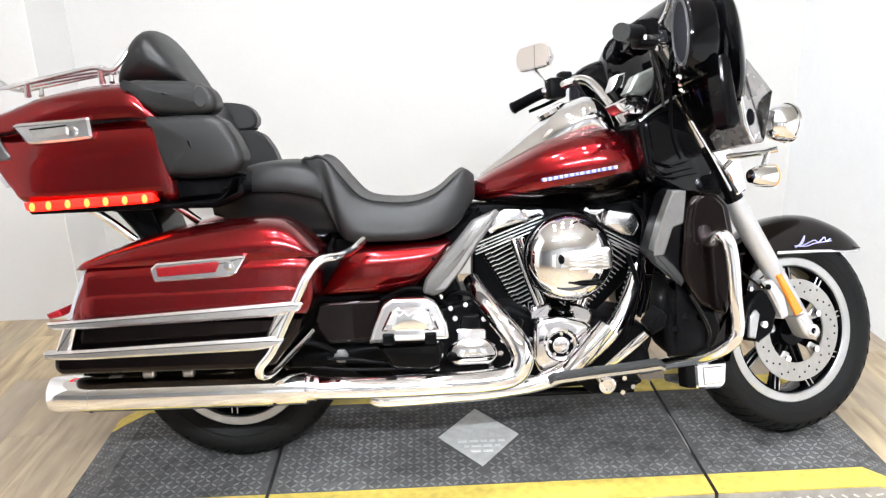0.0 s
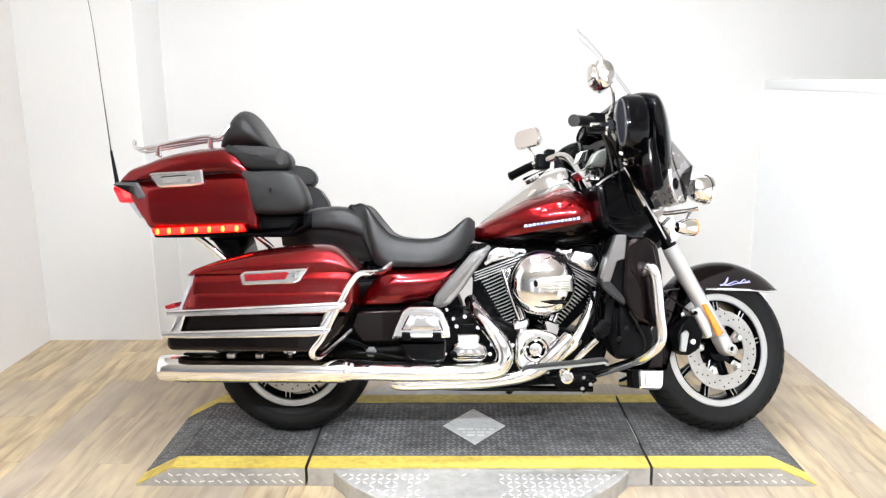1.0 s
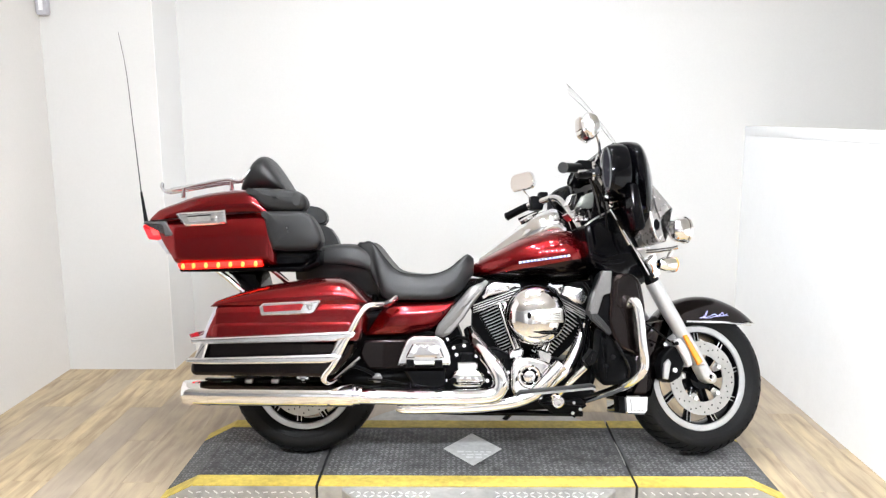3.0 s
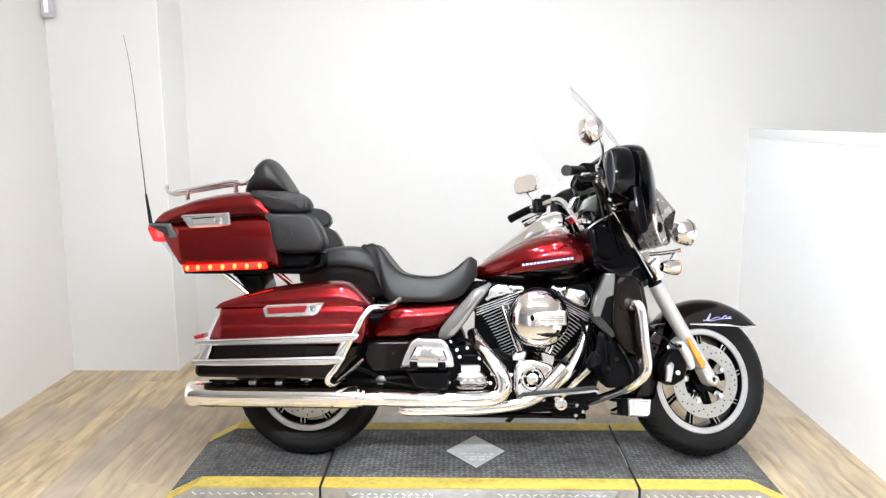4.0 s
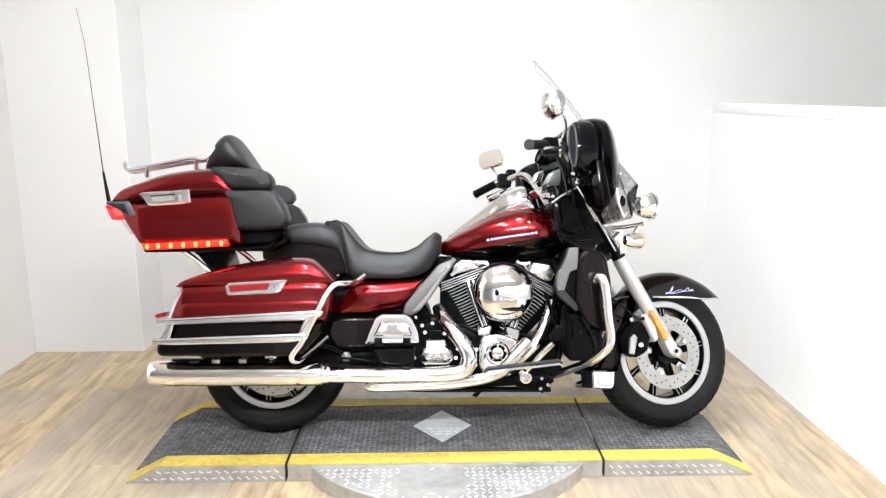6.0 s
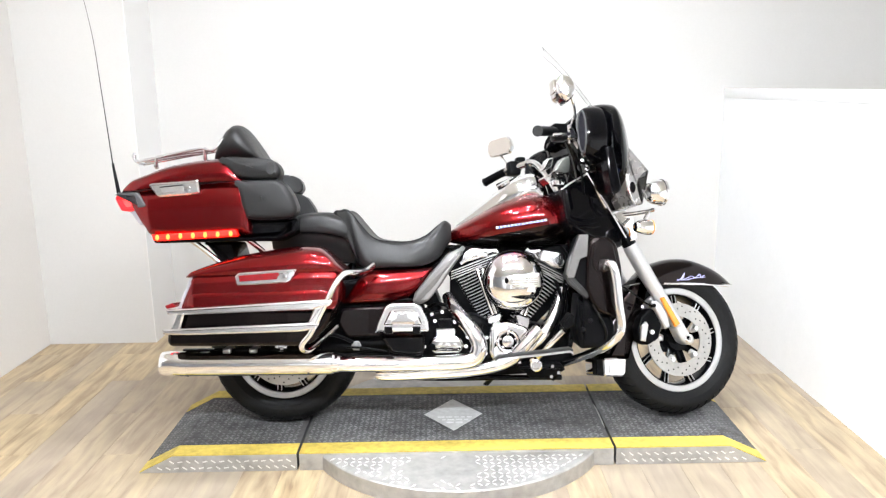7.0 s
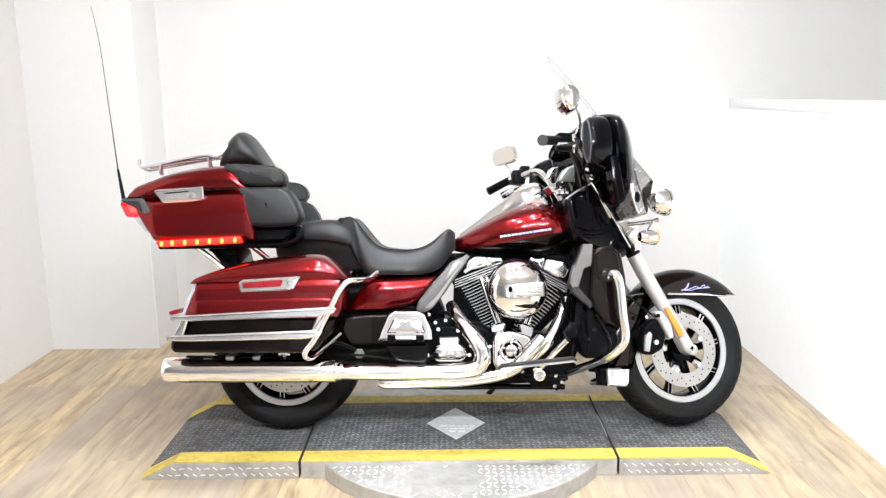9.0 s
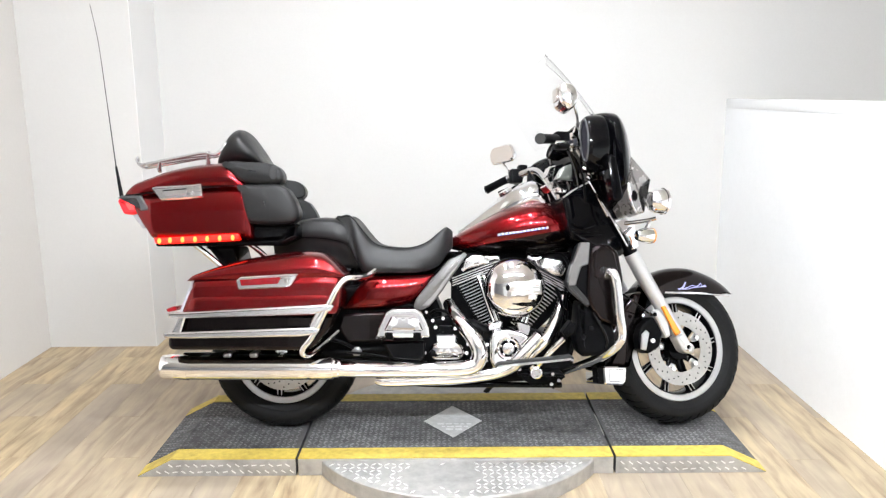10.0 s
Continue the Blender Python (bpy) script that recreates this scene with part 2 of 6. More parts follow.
def slab(out, near, far, edge=0.01, bulge=0.0, corner=None, curve=0, back_edge=None, bm=None, lean=0.0):
    """A plate or pod with the side outline out (x, z), from y = near to y = far, with rounded rims and a domed near face."""
    o = spline(out, curve, True) if curve else fillet(out, edge if corner is None else corner)
    o = np.array([q for i, q in enumerate(o) if np.linalg.norm(q - o[i - 1]) > 1e-5])
    nx = np.roll(o, -1, 0)
    if np.sum(o[:, 0] * nx[:, 1] - nx[:, 0] * o[:, 1]) < 0:
        o = o[::-1]
    s = 1 if far > near else -1
    rings = []

    def ring(d, y):
        rings.append([(a, y, c) for a, c in (inset(o, d) if d > 0 else o)])

    be = edge * 0.3 if back_edge is None else back_edge
    ring(be, far)
    for a in ((30, 60, 90) if be > 0.012 else (90,)):
        ring(be * (1 - math.sin(radians(a))), far - s * be * (1 - math.cos(radians(a))) - s * 1e-4)
    for a in (0, 22, 45, 68, 90) if edge > 0.006 else (0, 90):
        ring(edge * (1 - math.cos(radians(a))), near + s * edge * (1 - math.sin(radians(a))))
    ring(edge * 1.12 + 0.0008, near - s * bulge * 0.1)
    if bulge:
        last = np.array([(p[0], p[2]) for p in rings[-1]])
        mid = last.mean(0)
        for q in (0.85, 0.65, 0.4, 0.15):
            rings.append([(a, near - s * bulge * (1.1 - q ** 2), c) for a, c in mid + (last - mid) * q])
    return skin(bm or bmesh.new(), rings)


def tube(pts, r, seg=10, n=5, bm=None, flat=1.0):
    """A round bar along a smooth line; r may be one radius or one for each point."""
    rs = [r] * len(pts) if isinstance(r, (int, float)) else r
    c = spline([(*p, q) for p, q in zip(pts, rs)], n) if n > 1 else [np.array((*p, q)) for p, q in zip(pts, rs)]
    rings, up = [], None
    for i, q in enumerate(c):
        d = Vector(c[min(i + 1, len(c) - 1)][:3] - c[max(i - 1, 0)][:3]).normalized()
        if up is None:
            up = d.orthogonal().normalized() if abs(d.z) > 0.9 else Vector((0, 0, 1))
        side = d.cross(up).normalized()
        up = side.cross(d).normalized()
        rings.append([Vector(q[:3]) + (side * math.cos(a) * flat + up * math.sin(a)) * q[3] for a in np.linspace(0, 2 * math.pi, seg, False)])
    return skin(bm or bmesh.new(), rings)


def lathe(prof, m=Matrix(), seg=40, bm=None, loop=False, caps=True):
    """Profile (radius, height) turned round the z axis of m."""
    rings = [[m @ Vector((r * math.cos(a), r * math.sin(a), h)) for a in np.linspace(0, 2 * math.pi, seg, False)] for r, h in prof]
    return skin(bm or bmesh.new(), rings, caps, loop)


def box(x0, x1, y0, y1, z0, z1, bevel=0.0, m=None, bm=None):
    own = bmesh.new()
    bmesh.ops.create_cube(own, size=1)
    for v in own.verts:
        v.co = Vector((x0 + (v.co.x + 0.5) * (x1 - x0), y0 + (v.co.y + 0.5) * (y1 - y0), z0 + (v.co.z + 0.5) * (z1 - z0)))
    if bevel:
        bmesh.ops.bevel(own, geom=own.edges, offset=bevel, segments=2, profile=0.5, affect="EDGES")
    if m is not None:
        own.transform(m)
    if bm is None:
        return own
    join(bm, own)
    return bm


def join(bm, other):
    me = bpy.data.meshes.new("t")
    other.to_mesh(me)
    other.free()
    bm.from_mesh(me)
    bpy.data.meshes.remove(me)
    return bm


def egg(stations, seg=28, cut=-9.0):
    """A body along x: stations (x, y centre, z low, z high, half width, squareness 2 = round), cut off level below."""
    rings = []
    for x, yc, lo, hi, w, p in spline(stations, 4):
        ring = []
        for a in np.linspace(0, 2 * math.pi, seg, False):
            c, s = math.cos(a), math.sin(a)
            ring.append((x, yc + w * math.copysign(abs(c) ** (2 / p), c), max(cut, (lo + hi) / 2 + (hi - lo) / 2 * math.copysign(abs(s) ** (2 / p), s))))
        rings.append(ring)
    return skin(bmesh.new(), rings)


ALONG_Y = Matrix.Rotation(radians(90), 4, "X")      # a lathe's axis turned towards -y


def disc_at(x, y, z, tilt=Matrix()):
    return Matrix.Translation((x, y, z)) @ tilt @ ALONG_Y


def rod(a, b):
    """The pose of a lathe whose axis runs from a to b."""
    d = Vector(b) - Vector(a)
    return Matrix.Translation(a) @ d.to_track_quat("Z", "Y").to_matrix().to_4x4()


def bolt(x, y, z, r, parent, mat=None, name="bolt", m=None):
    part(name, lathe([(r, 0), (r, r * 0.5), (r * 0.8, r * 0.8), (r * 0.35, r * 0.8)], disc_at(x, y, z), 12), mat or CHROME, parent, m=m)


# ---- room ----
XL, XR, YB, YJ, XJ, CZ, YF = -1.628, 2.36, 1.63, 1.262, -1.012, 3.0, -7.0
LEDGE = 1.384


def wall(name, x0, x1, y0, y1, z0, z1, mat, label):
    return solid(name, box(x0, x1, y0, y1, z0, z1), mat, label, "wall", "structure")


wall("wall_back", XJ, XR + 2.4, YB, YB + 0.12, 0, CZ, WALL, "bright white painted back wall of the photo bay")
wall("wall_back_step", XL - 0.12, XJ, YJ, YB + 0.12, 0, CZ, WALL, "white painted wall step beside the back wall")
# Thin board over the return; its brighter white is painted-in light.
wall("wall_back_return", XJ, XJ + 0.004, YJ, YB, 0, CZ, LITWALL, "back wall return in a brighter white, light painted in")
wall("wall_side_plain", XL - 0.12, XL, -2.2, YJ, 0, CZ, SIDEWALL, "white painted side wall of the bay")
wall("wall_side_low", XR, XR + 0.10, -2.6, YB, 0, LEDGE, WHITEBOARD, "white glossy half-height partition wall")
# Out of view: end wall that closes the room beyond the partition.
wall("wall_side_far", XR + 2.4, XR + 2.52, YF, YB + 0.12, 0, CZ, SIDEWALL, "unseen warm white end wall beyond the partition")
wall("wall_front", XL - 0.12, XR + 2.52, YF - 0.12, YF, 0, CZ, ROOMWALL, "pale showroom wall facing the bay")
# White panels behind the camera, added as bright patches for the reflections.
for k, (x0, x1) in enumerate(((-1.25, -0.3), (0.45, 1.55), (2.5, 3.5))):
    solid("door_%d" % (k + 1), box(x0, x1, YF + 0.003, YF + 0.04, 0.002, 2.1, 0.006), WHITEBOARD, "unseen white panel added for bright patches in reflections", "door", "structure")
# Unseen side recess, added so the bike's flank reflects something dark.
wall("wall_side_recess", XL - 2.62, XL - 2.5, YF, -2.2, 0, CZ, DIM, "unseen grey wall added to darken reflections on the bike")
wall("wall_recess_end", XL - 2.62, XL - 0.12, -2.2, -2.08, 0, CZ, DIM, "unseen grey end wall added to darken reflections")
wall("wall_front_recess", XL - 2.62, XL - 0.12, YF - 0.12, YF, 0, CZ, DIM, "unseen grey front wall added to darken reflections")
solid("ceiling", box(XL - 2.62, XR + 2.52, YF - 0.12, YB + 0.12, CZ, CZ + 0.1), CEIL, "plain painted showroom ceiling", "ceiling", "structure")
trim = solid("trim", box(XR - 0.003, XR + 0.105, -2.6, YB - 0.002, LEDGE - 0.05, LEDGE + 0.003, 0.002), WHITEBOARD, "white cap board along the partition top", "trim", "structure")
floor = solid("floor", box(XL - 2.62, XR + 2.52, YF - 0.12, YB + 0.12, -0.06, -0.004), GAP, "light greyish oak plank floor", "floor", "structure")

# ceiling lamps
can = thing("ceiling_lamp", "round white recessed ceiling lamp", "ceiling lamp", (0, 0, CZ), "ceiling lamps")
part("housing", lathe([(0.085, 0.0), (0.085, -0.03), (0.07, -0.03), (0.068, -0.012), (0.068, 0.0)], Matrix.Translation((0, 0, CZ)), 24), WALL, can)
part("diffuser", lathe([(0.001, -0.012), (0.067, -0.012), (0.067, -0.008), (0.001, -0.008)], Matrix.Translation((0, 0, CZ)), 24), LAMP, can, "lit round diffuser")
spots = [(0.1, -0.25), (0.75, -0.25), (1.4, -0.25), (0.1, -1.05), (0.75, -1.05), (1.4, -1.05)]
can.matrix_world = Matrix.Translation((*spots[0], CZ))
for sx, sy in spots[1:]:
    copy_thing(can, Matrix.Translation((sx, sy, CZ)))
strip = thing("tube_light", "long white fluorescent ceiling fitting, lit", "ceiling lamp", (0.25, -3.3, CZ), "tube lights")
part("tray", box(-0.65, 0.65, -0.08, 0.08, -0.05, 0.0, 0.006, Matrix.Translation((0.25, -3.3, CZ))), WALL, strip)
part("tube", tube([(-0.35, -3.3, CZ - 0.07), (0.85, -3.3, CZ - 0.07)], 0.02, 10, 1), TUBE, strip, "glowing fluorescent tube")
copy_thing(strip, Matrix.Translation((1.65, -3.3, CZ)))

# ---- turntable platform ----
HP = 0.07
stage = thing("turntable_platform", "dark steel tread-plate turntable platform with yellow painted edges", "platform", (0.7, 0, 0))


def plate(name, x0, x1, y0, y1, flat0, flat1, label):
    """A tread plate; beyond flat0 or flat1 it slopes down to the floor, its far corner cut."""
    xs = sorted({x0, flat0, flat1, x1})
    bm = bmesh.new()
    rings = []
    for x in xs:
        z = HP if flat0 - 1e-6 <= x <= flat1 + 1e-6 else 0.004
        rings.append([(x, y0, 0.0), (x, y1, 0.0), (x, y1, z), (x, y0, z)])
    skin(bm, rings)
    return part(name, bm, [TREAD], stage, label, sharp=20)


def height(x, f0, f1, x0, x1):
    if x < f0:
        return 0.004 + (HP - 0.004) * (x - x0) / (f0 - x0)
    if x > f1:
        return 0.004 + (HP - 0.004) * (x1 - x) / (x1 - f1)
    return HP


def ribbon(pts, w, lift, f, x0, x1, y_in):
    """A painted band along x on a plate, following its slope."""
    bm = bmesh.new()
    rings = []
    for x in pts:
        z = height(x, *f, x0, x1)
        rings.append([(x, y_in, z - 0.002), (x, y_in + w, z - 0.002), (x, y_in + w, z + lift), (x, y_in, z + lift)])
    return skin(bm, rings)


def bars(zone, f, x0, x1, pitch, size, keep, seed, mat, name, label=""):
    """The raised treads of a plate, crosswise in turn."""
    rnd = random.Random(seed)
    vs, fs = [], []
    nx, ny = int((zone[1] - zone[0]) / pitch), int((zone[3] - zone[2]) / pitch)
    for i in range(nx):
        for j in range(ny):
            x, y = zone[0] + (i + 0.5) * pitch, zone[2] + (j + 0.5) * pitch
            if not keep(x, y) or rnd.random() < 0.03:
                continue
            a = radians(45 if (i + j) % 2 else -45)
            u, v = Vector((math.cos(a), math.sin(a), 0)) * size, Vector((-math.sin(a), math.cos(a), 0)) * size * 0.36
            k, z = len(vs), height(x, *f, x0, x1)
            c = Vector((x, y, z - 0.0005))
            top = Vector((0, 0, 0.0022))
            vs += [c - u, c - v, c + u, c + v, c - u * 0.7 + top, c - v * 0.6 + top, c + u * 0.7 + top, c + v * 0.6 + top]
            fs += [(k + 4, k + 5, k + 6, k + 7)] + [(k + q, k + (q + 1) % 4, k + 4 + (q + 1) % 4, k + 4 + q) for q in range(4)]
    me = bpy.data.meshes.new(name)
    me.from_pydata([tuple(q) for q in vs], [], fs)
    me.materials.append(mat)
    ob = new(name, me)
    ob.parent = stage
    ob.matrix_parent_inverse = stage.matrix_world.inverted()
    return tagged(ob, label, kind="stuff")


Y0, Y1, XA, XB, XC, XD, FA, FB = -0.32, 0.318, -0.507, 0.106, 1.318, 1.90, -0.375, 1.760
diamond = lambda x, y: abs(x - 0.707) / 0.124 + abs(y - 0.01) / 0.162 > 1.08
for x0, x1, seed, label in ((XA, XB - 0.006, 1, "sloping entry plate"), (XB + 0.004, XC - 0.004, 2, "flat centre plate"), (XC + 0.006, XD, 3, "sloping exit plate")):
    f = (max(FA, x0), min(FB, x1))
    plate("tread_plate", x0, x1, Y0, Y1, *f, label)
    xs = sorted({x0, *f, x1})
    for y, w in ((Y0 - 0.002, 0.086), (Y1 - 0.078, 0.080)):
        part("edge_stripe", ribbon(xs, w, 0.0015, f, x0, x1, y), YELLOW, stage, "worn yellow safety stripe", sharp=20)
    bars((x0 + 0.01, x1 - 0.01, Y0 + 0.088, Y1 - 0.082), f, x0, x1, 0.0215, 0.0130, diamond, seed, TREADS, "tread_relief")
    face = bmesh.new()
    skin(face, [[(x, Y0 - 0.003, 0.001), (x, Y0, 0.001), (x, Y0, height(x, *f, x0, x1) - 0.003), (x, Y0 - 0.003, height(x, *f, x0, x1) - 0.003)] for x in xs])
    part("skirt", face, BARE, stage, "bare tread-plate skirt", sharp=20)
disk = lathe([(0.001, 0.0), (0.612, 0.0), (0.612, HP - 0.012), (0.607, HP - 0.008), (0.001, HP - 0.008)], Matrix.Translation((0.72, -0.0, 0)), 72)
part("turntable_disc", disk, BARE, stage, "round bare tread-plate disc", sharp=30)
bars((0.05, 1.4, -0.84, Y0 - 0.006), (-9, 9), -10, 10, 0.026, 0.0155, lambda x, y: math.hypot(x - 0.72, y) < 0.597 and math.hypot((x - 0.64) / 0.17, (y + 0.45) / 0.12) + 0.25 * math.sin(40 * x) > 1.0, 5, BARES, "disc_relief").location.z = -0.008
rnd = random.Random(4)
sk = bmesh.new()
for x in np.arange(XA + 0.08, XD - 0.06, 0.032):
    for k in range(2):
        z, x = 0.018 + 0.026 * k, x + 0.016 * k
        if height(x, FA, FB, XA, XD) - 0.01 < z or XB - 0.015 < x < XC + 0.015:
            continue
        a = radians(rnd.uniform(28, 42) if rnd.random() < 0.8 else -8)
        box(-0.0095, 0.0095, -0.0012, 0.002, -0.002, 0.002, 0, Matrix.Translation((x, Y0 - 0.004, z)) @ Matrix.Rotation(a, 4, "Y"), sk)
tagged(part("skirt_relief", sk, BARES, stage), kind="stuff")
sd = bmesh.new()
vs = [sd.verts.new((0.705 + dx, 0.01 + dy, HP + 0.0025)) for dx, dy in ((-0.124, 0), (0, -0.162), (0.124, 0), (0, 0.162))]
sd.faces.new(vs)
sd = join(bmesh.new(), sd)
part("diamond_sign", sd, SIGN, stage, "worn grey diamond-shaped sticker with faded print")
for row, y in enumerate((-0.02, -0.046, -0.072)):
    pr = bmesh.new()
    rr = random.Random(row)
    x = 0.64 + row * 0.018
    while x < 0.78 - row * 0.018:
        w = rr.uniform(0.012, 0.03)
        box(x, x + w, y - 0.006, y + 0.006, HP + 0.0026, HP + 0.0032, 0, None, pr)
        x += w + 0.008
    part("print_bar", pr, WHITE, stage)

# ---- motorcycle ----
bike = thing("motorcycle", "red and dark brown touring motorcycle with chrome trim, tail lights lit", "motorcycle", (0, 0, HP))
STEER = Matrix.Translation((1.641, 0, 0.385)) @ Matrix.Rotation(radians(18), 4, Vector((-math.sin(radians(26)), 0, math.cos(radians(26))))) @ Matrix.Translation((-1.641, 0, -0.385))


def make_wheel(x, z, r_tyre, r_rim, half, m, name, spokes):
    """Cast wheel: rim with machined face, spokes in pairs, tyre, hub."""
    at = disc_at(x, 0, z)
    prof = [(r_rim - 0.036, -half * 0.55), (r_rim - 0.03, -half * 0.72), (r_rim, -half * 0.78), (r_rim, -half * 0.6), (r_rim - 0.02, -half * 0.4), (r_rim - 0.02, half * 0.4), (r_rim, half * 0.6), (r_rim, half * 0.78), (r_rim - 0.03, half * 0.72), (r_rim - 0.036, half * 0.55)]
    rim = part(name, lathe(prof, at, 72, loop=True), [BLACK], bike, "black cast wheel with machined rim face", m)
    ringp = [(r_rim + 0.001, half * 0.785), (r_rim - 0.002, half * 0.82), (r_rim - 0.023, half * 0.80), (r_rim - 0.026, half * 0.74)]
    for s, nm in ((1, "rim_face"), (-1, "rim_face")):
        part(nm, lathe([(r, h * s) for r, h in ringp], at, 72, caps=False), MACHINED, rim, "bright machined ring", m)
    w = half
    tp = [(r_rim - 0.004, w * 0.72), (r_rim + 0.012, w * 0.86), (r_rim + 0.035, w * 0.98), (r_rim + 0.055, w), (r_tyre - 0.03, w * 0.96), (r_tyre - 0.014, w * 0.82), (r_tyre - 0.004, w * 0.5), (r_tyre, 0)]
    tp = tp + [(r, -h) for r, h in tp[-2::-1]]
    tyre = part("tyre", lathe(tp, at, 96, caps=False), RUBBER, rim, "black road tyre, groove shade drawn as black bars", m, sharp=60)
    # Tread grooves as slightly raised black bars; the grooves' shade is their colour.
    gr = bmesh.new()
    for k in range(44):
        for s in (1, -1):
            a0 = 2 * math.pi * (k + (0.5 if s < 0 else 0)) / 44
            pts = []
            for i, (r, h) in enumerate(((r_tyre - 0.0012, w * 0.18), (r_tyre - 0.005, w * 0.5), (r_tyre - 0.0145, w * 0.80), (r_tyre - 0.026, w * 0.925))):
                a = a0 + 0.045 * i
                pts.append(at @ Vector(((r - 0.0012) * math.cos(a), (r - 0.0012) * math.sin(a), s * h)))
            tube(pts, 0.0034, 5, 2, gr)
    tagged(part("groove_shade_bar", gr, SATIN, tyre, "", m), kind="stuff")
    lb = lathe([(r_rim + 0.028, w * 0.962), (r_rim + 0.030, w * 0.985), (r_rim + 0.032, w * 0.985), (r_rim + 0.034, w * 0.985)], at, 72, caps=False)
    part("sidewall_rib", lb, RUBBER, tyre, "", m)
    hub = lathe([(0.02, half * 0.9), (0.045, half * 0.85), (0.05, half * 0.4), (0.06, 0), (0.05, -half * 0.4), (0.045, -half * 0.85), (0.02, -half * 0.9)], at, 32)
    part("hub", hub, BLACK, rim, "", m)
    for k in range(spokes):
        a = 2 * math.pi * k / spokes + radians(8)
        t = at @ Matrix.Rotation(a, 4, "Z")
        sp = bmesh.new()
        for off in (-0.0085, 0.0085):
            pts = [(0.045, off * 1.5, half * 0.45), (r_rim * 0.55, off * 1.2, half * 0.52), (r_rim - 0.06, off, half * 0.56), (r_rim - 0.024, off * 1.0 + 0.010, half * 0.60)]
            tube([t @ Vector(p) for p in pts], 0.0055, 8, 4, sp, 1.0)
        web = [(0.045, -0.016), (r_rim - 0.026, -0.008), (r_rim - 0.026, 0.018), (0.045, 0.016)]
        wb = slab(web, 0, 0.012, 0.002)
        wb.transform(t @ Matrix.Translation((0, 0, half * 0.42)) @ Matrix.Rotation(radians(-90), 4, "X"))
        join(sp, wb)
        part("spoke", sp, BLACK, rim, "", m)
        for off in (-0.008, 0.008):
            edge = tube([t @ Vector(p) for p in ((r_rim * 0.62, off, half * 0.60), (r_rim - 0.06, 0.002 + off, half * 0.64), (r_rim - 0.026, 0.009 + off, half * 0.68))], 0.0020, 6, 4)
            part("spoke_edge", edge, MACHINED, rim, "", m)
    return rim


def brake_disc(x, y, z, parent, m, r=0.15):
    at = disc_at(x, y, z)
    d = part("brake_disc", lathe([(r, 0), (r, 0.005), (r * 0.64, 0.005), (r * 0.64, 0)], at, 64, loop=True), DISC, parent, "drilled steel brake disc", m)
    # Drill holes as proud black discs; their dark inside is only colour.
    holes = bmesh.new()
    for k in range(40):
        a, q = 2 * math.pi * k / 40, r * (0.92 - 0.075 * (k % 3))
        lathe([(0.0033, 0.0045), (0.0033, 0.0056), (0.001, 0.0057)], at @ Matrix.Translation((q * math.cos(a), q * math.sin(a), 0)), 8, holes)
    tagged(part("drill_hole_disc", holes, SATIN, d, "", m), kind="stuff")
    for k in range(5):
        t = at @ Matrix.Rotation(2 * math.pi * k / 5 + 0.5, 4, "Z")
        lug = slab([(r * 0.46, -0.010), (r * 0.72, -0.022), (r * 0.72, 0.022), (r * 0.46, 0.010)], 0, 0.008, 0.003)
        lug.transform(t @ Matrix.Translation((0, 0, -0.004)) @ Matrix.Rotation(radians(-90), 4, "X"))
        part("lug", lug, STEEL, d, "", m)
        part("lug_bolt", lathe([(0.010, 0.004), (0.010, 0.010), (0.004, 0.012)], t @ Matrix.Translation((r * 0.6, 0, 0)), 12), CHROME, d, "", m)


# rear and front wheels
rear = make_wheel(0.010, HP + 0.308, 0.308, 0.207, 0.088, None, "rear_wheel", 10)
brake_disc(0.010, -0.078, HP + 0.308, rear, None)
front = make_wheel(1.625, HP + 0.305, 0.304, 0.214, 0.064, STEER, "front_wheel", 9)
brake_disc(1.625, -0.064, HP + 0.305, front, STEER, 0.15)
part("axle_nut", lathe([(0.022, 0.09), (0.022, 0.135), (0.016, 0.14), (0.010, 0.14), (0.009, 0.15), (0.003, 0.15)], disc_at(1.625, 0, HP + 0.305), 20), STEEL, front, "", STEER)

# front fork
leg = [(1.226, -0.115, 1.056), (1.345, -0.115, 0.855), (1.459, -0.115, 0.648), (1.616, -0.115, 0.389)]
for s in (1, -1):
    q = [(x, s * y, z) for x, y, z in leg]
    part("fork_tube", tube([q[0], q[1], q[2]], 0.029, 16, 1), BLACK, bike, "black fork cover", STEER)
    lo = [tuple(np.array(q[1]) * 0.55 + np.array(q[2]) * 0.45), q[2], q[3]]
    slider = part("fork_slider", tube(lo, [0.030, 0.030, 0.023], 18, 3), SILVER, bike, "silver painted fork slider", STEER)
refl = slab([(1.501, 0.543), (1.517, 0.549), (1.583, 0.439), (1.559, 0.426)], -0.150, -0.138, 0.003)
part("reflector", refl, AMBER, bike, "amber side reflector on the fork", STEER)
axle_clamp = slab([(1.561, 0.424), (1.595, 0.434), (1.632, 0.386), (1.629, 0.364), (1.610, 0.355), (1.589, 0.368)], -0.144, -0.09, 0.008)
clamp = part("axle_clamp", axle_clamp, SILVER, bike, "", STEER)
(kx, kz), (lx, lz) = [(1.612, 0.380), (1.472, 0.514)]
part("axle_socket", lathe([(0.017, 0.0), (0.017, 0.008), (0.012, 0.010), (0.009, 0.009)], disc_at(kx, -0.142, kz), 20, caps=False), CHROME, clamp, "", STEER)
part("axle_hole", lathe([(0.010, 0.0), (0.010, 0.006), (0.001, 0.006)], disc_at(kx, -0.142, kz), 20), SATIN, clamp, "", STEER)
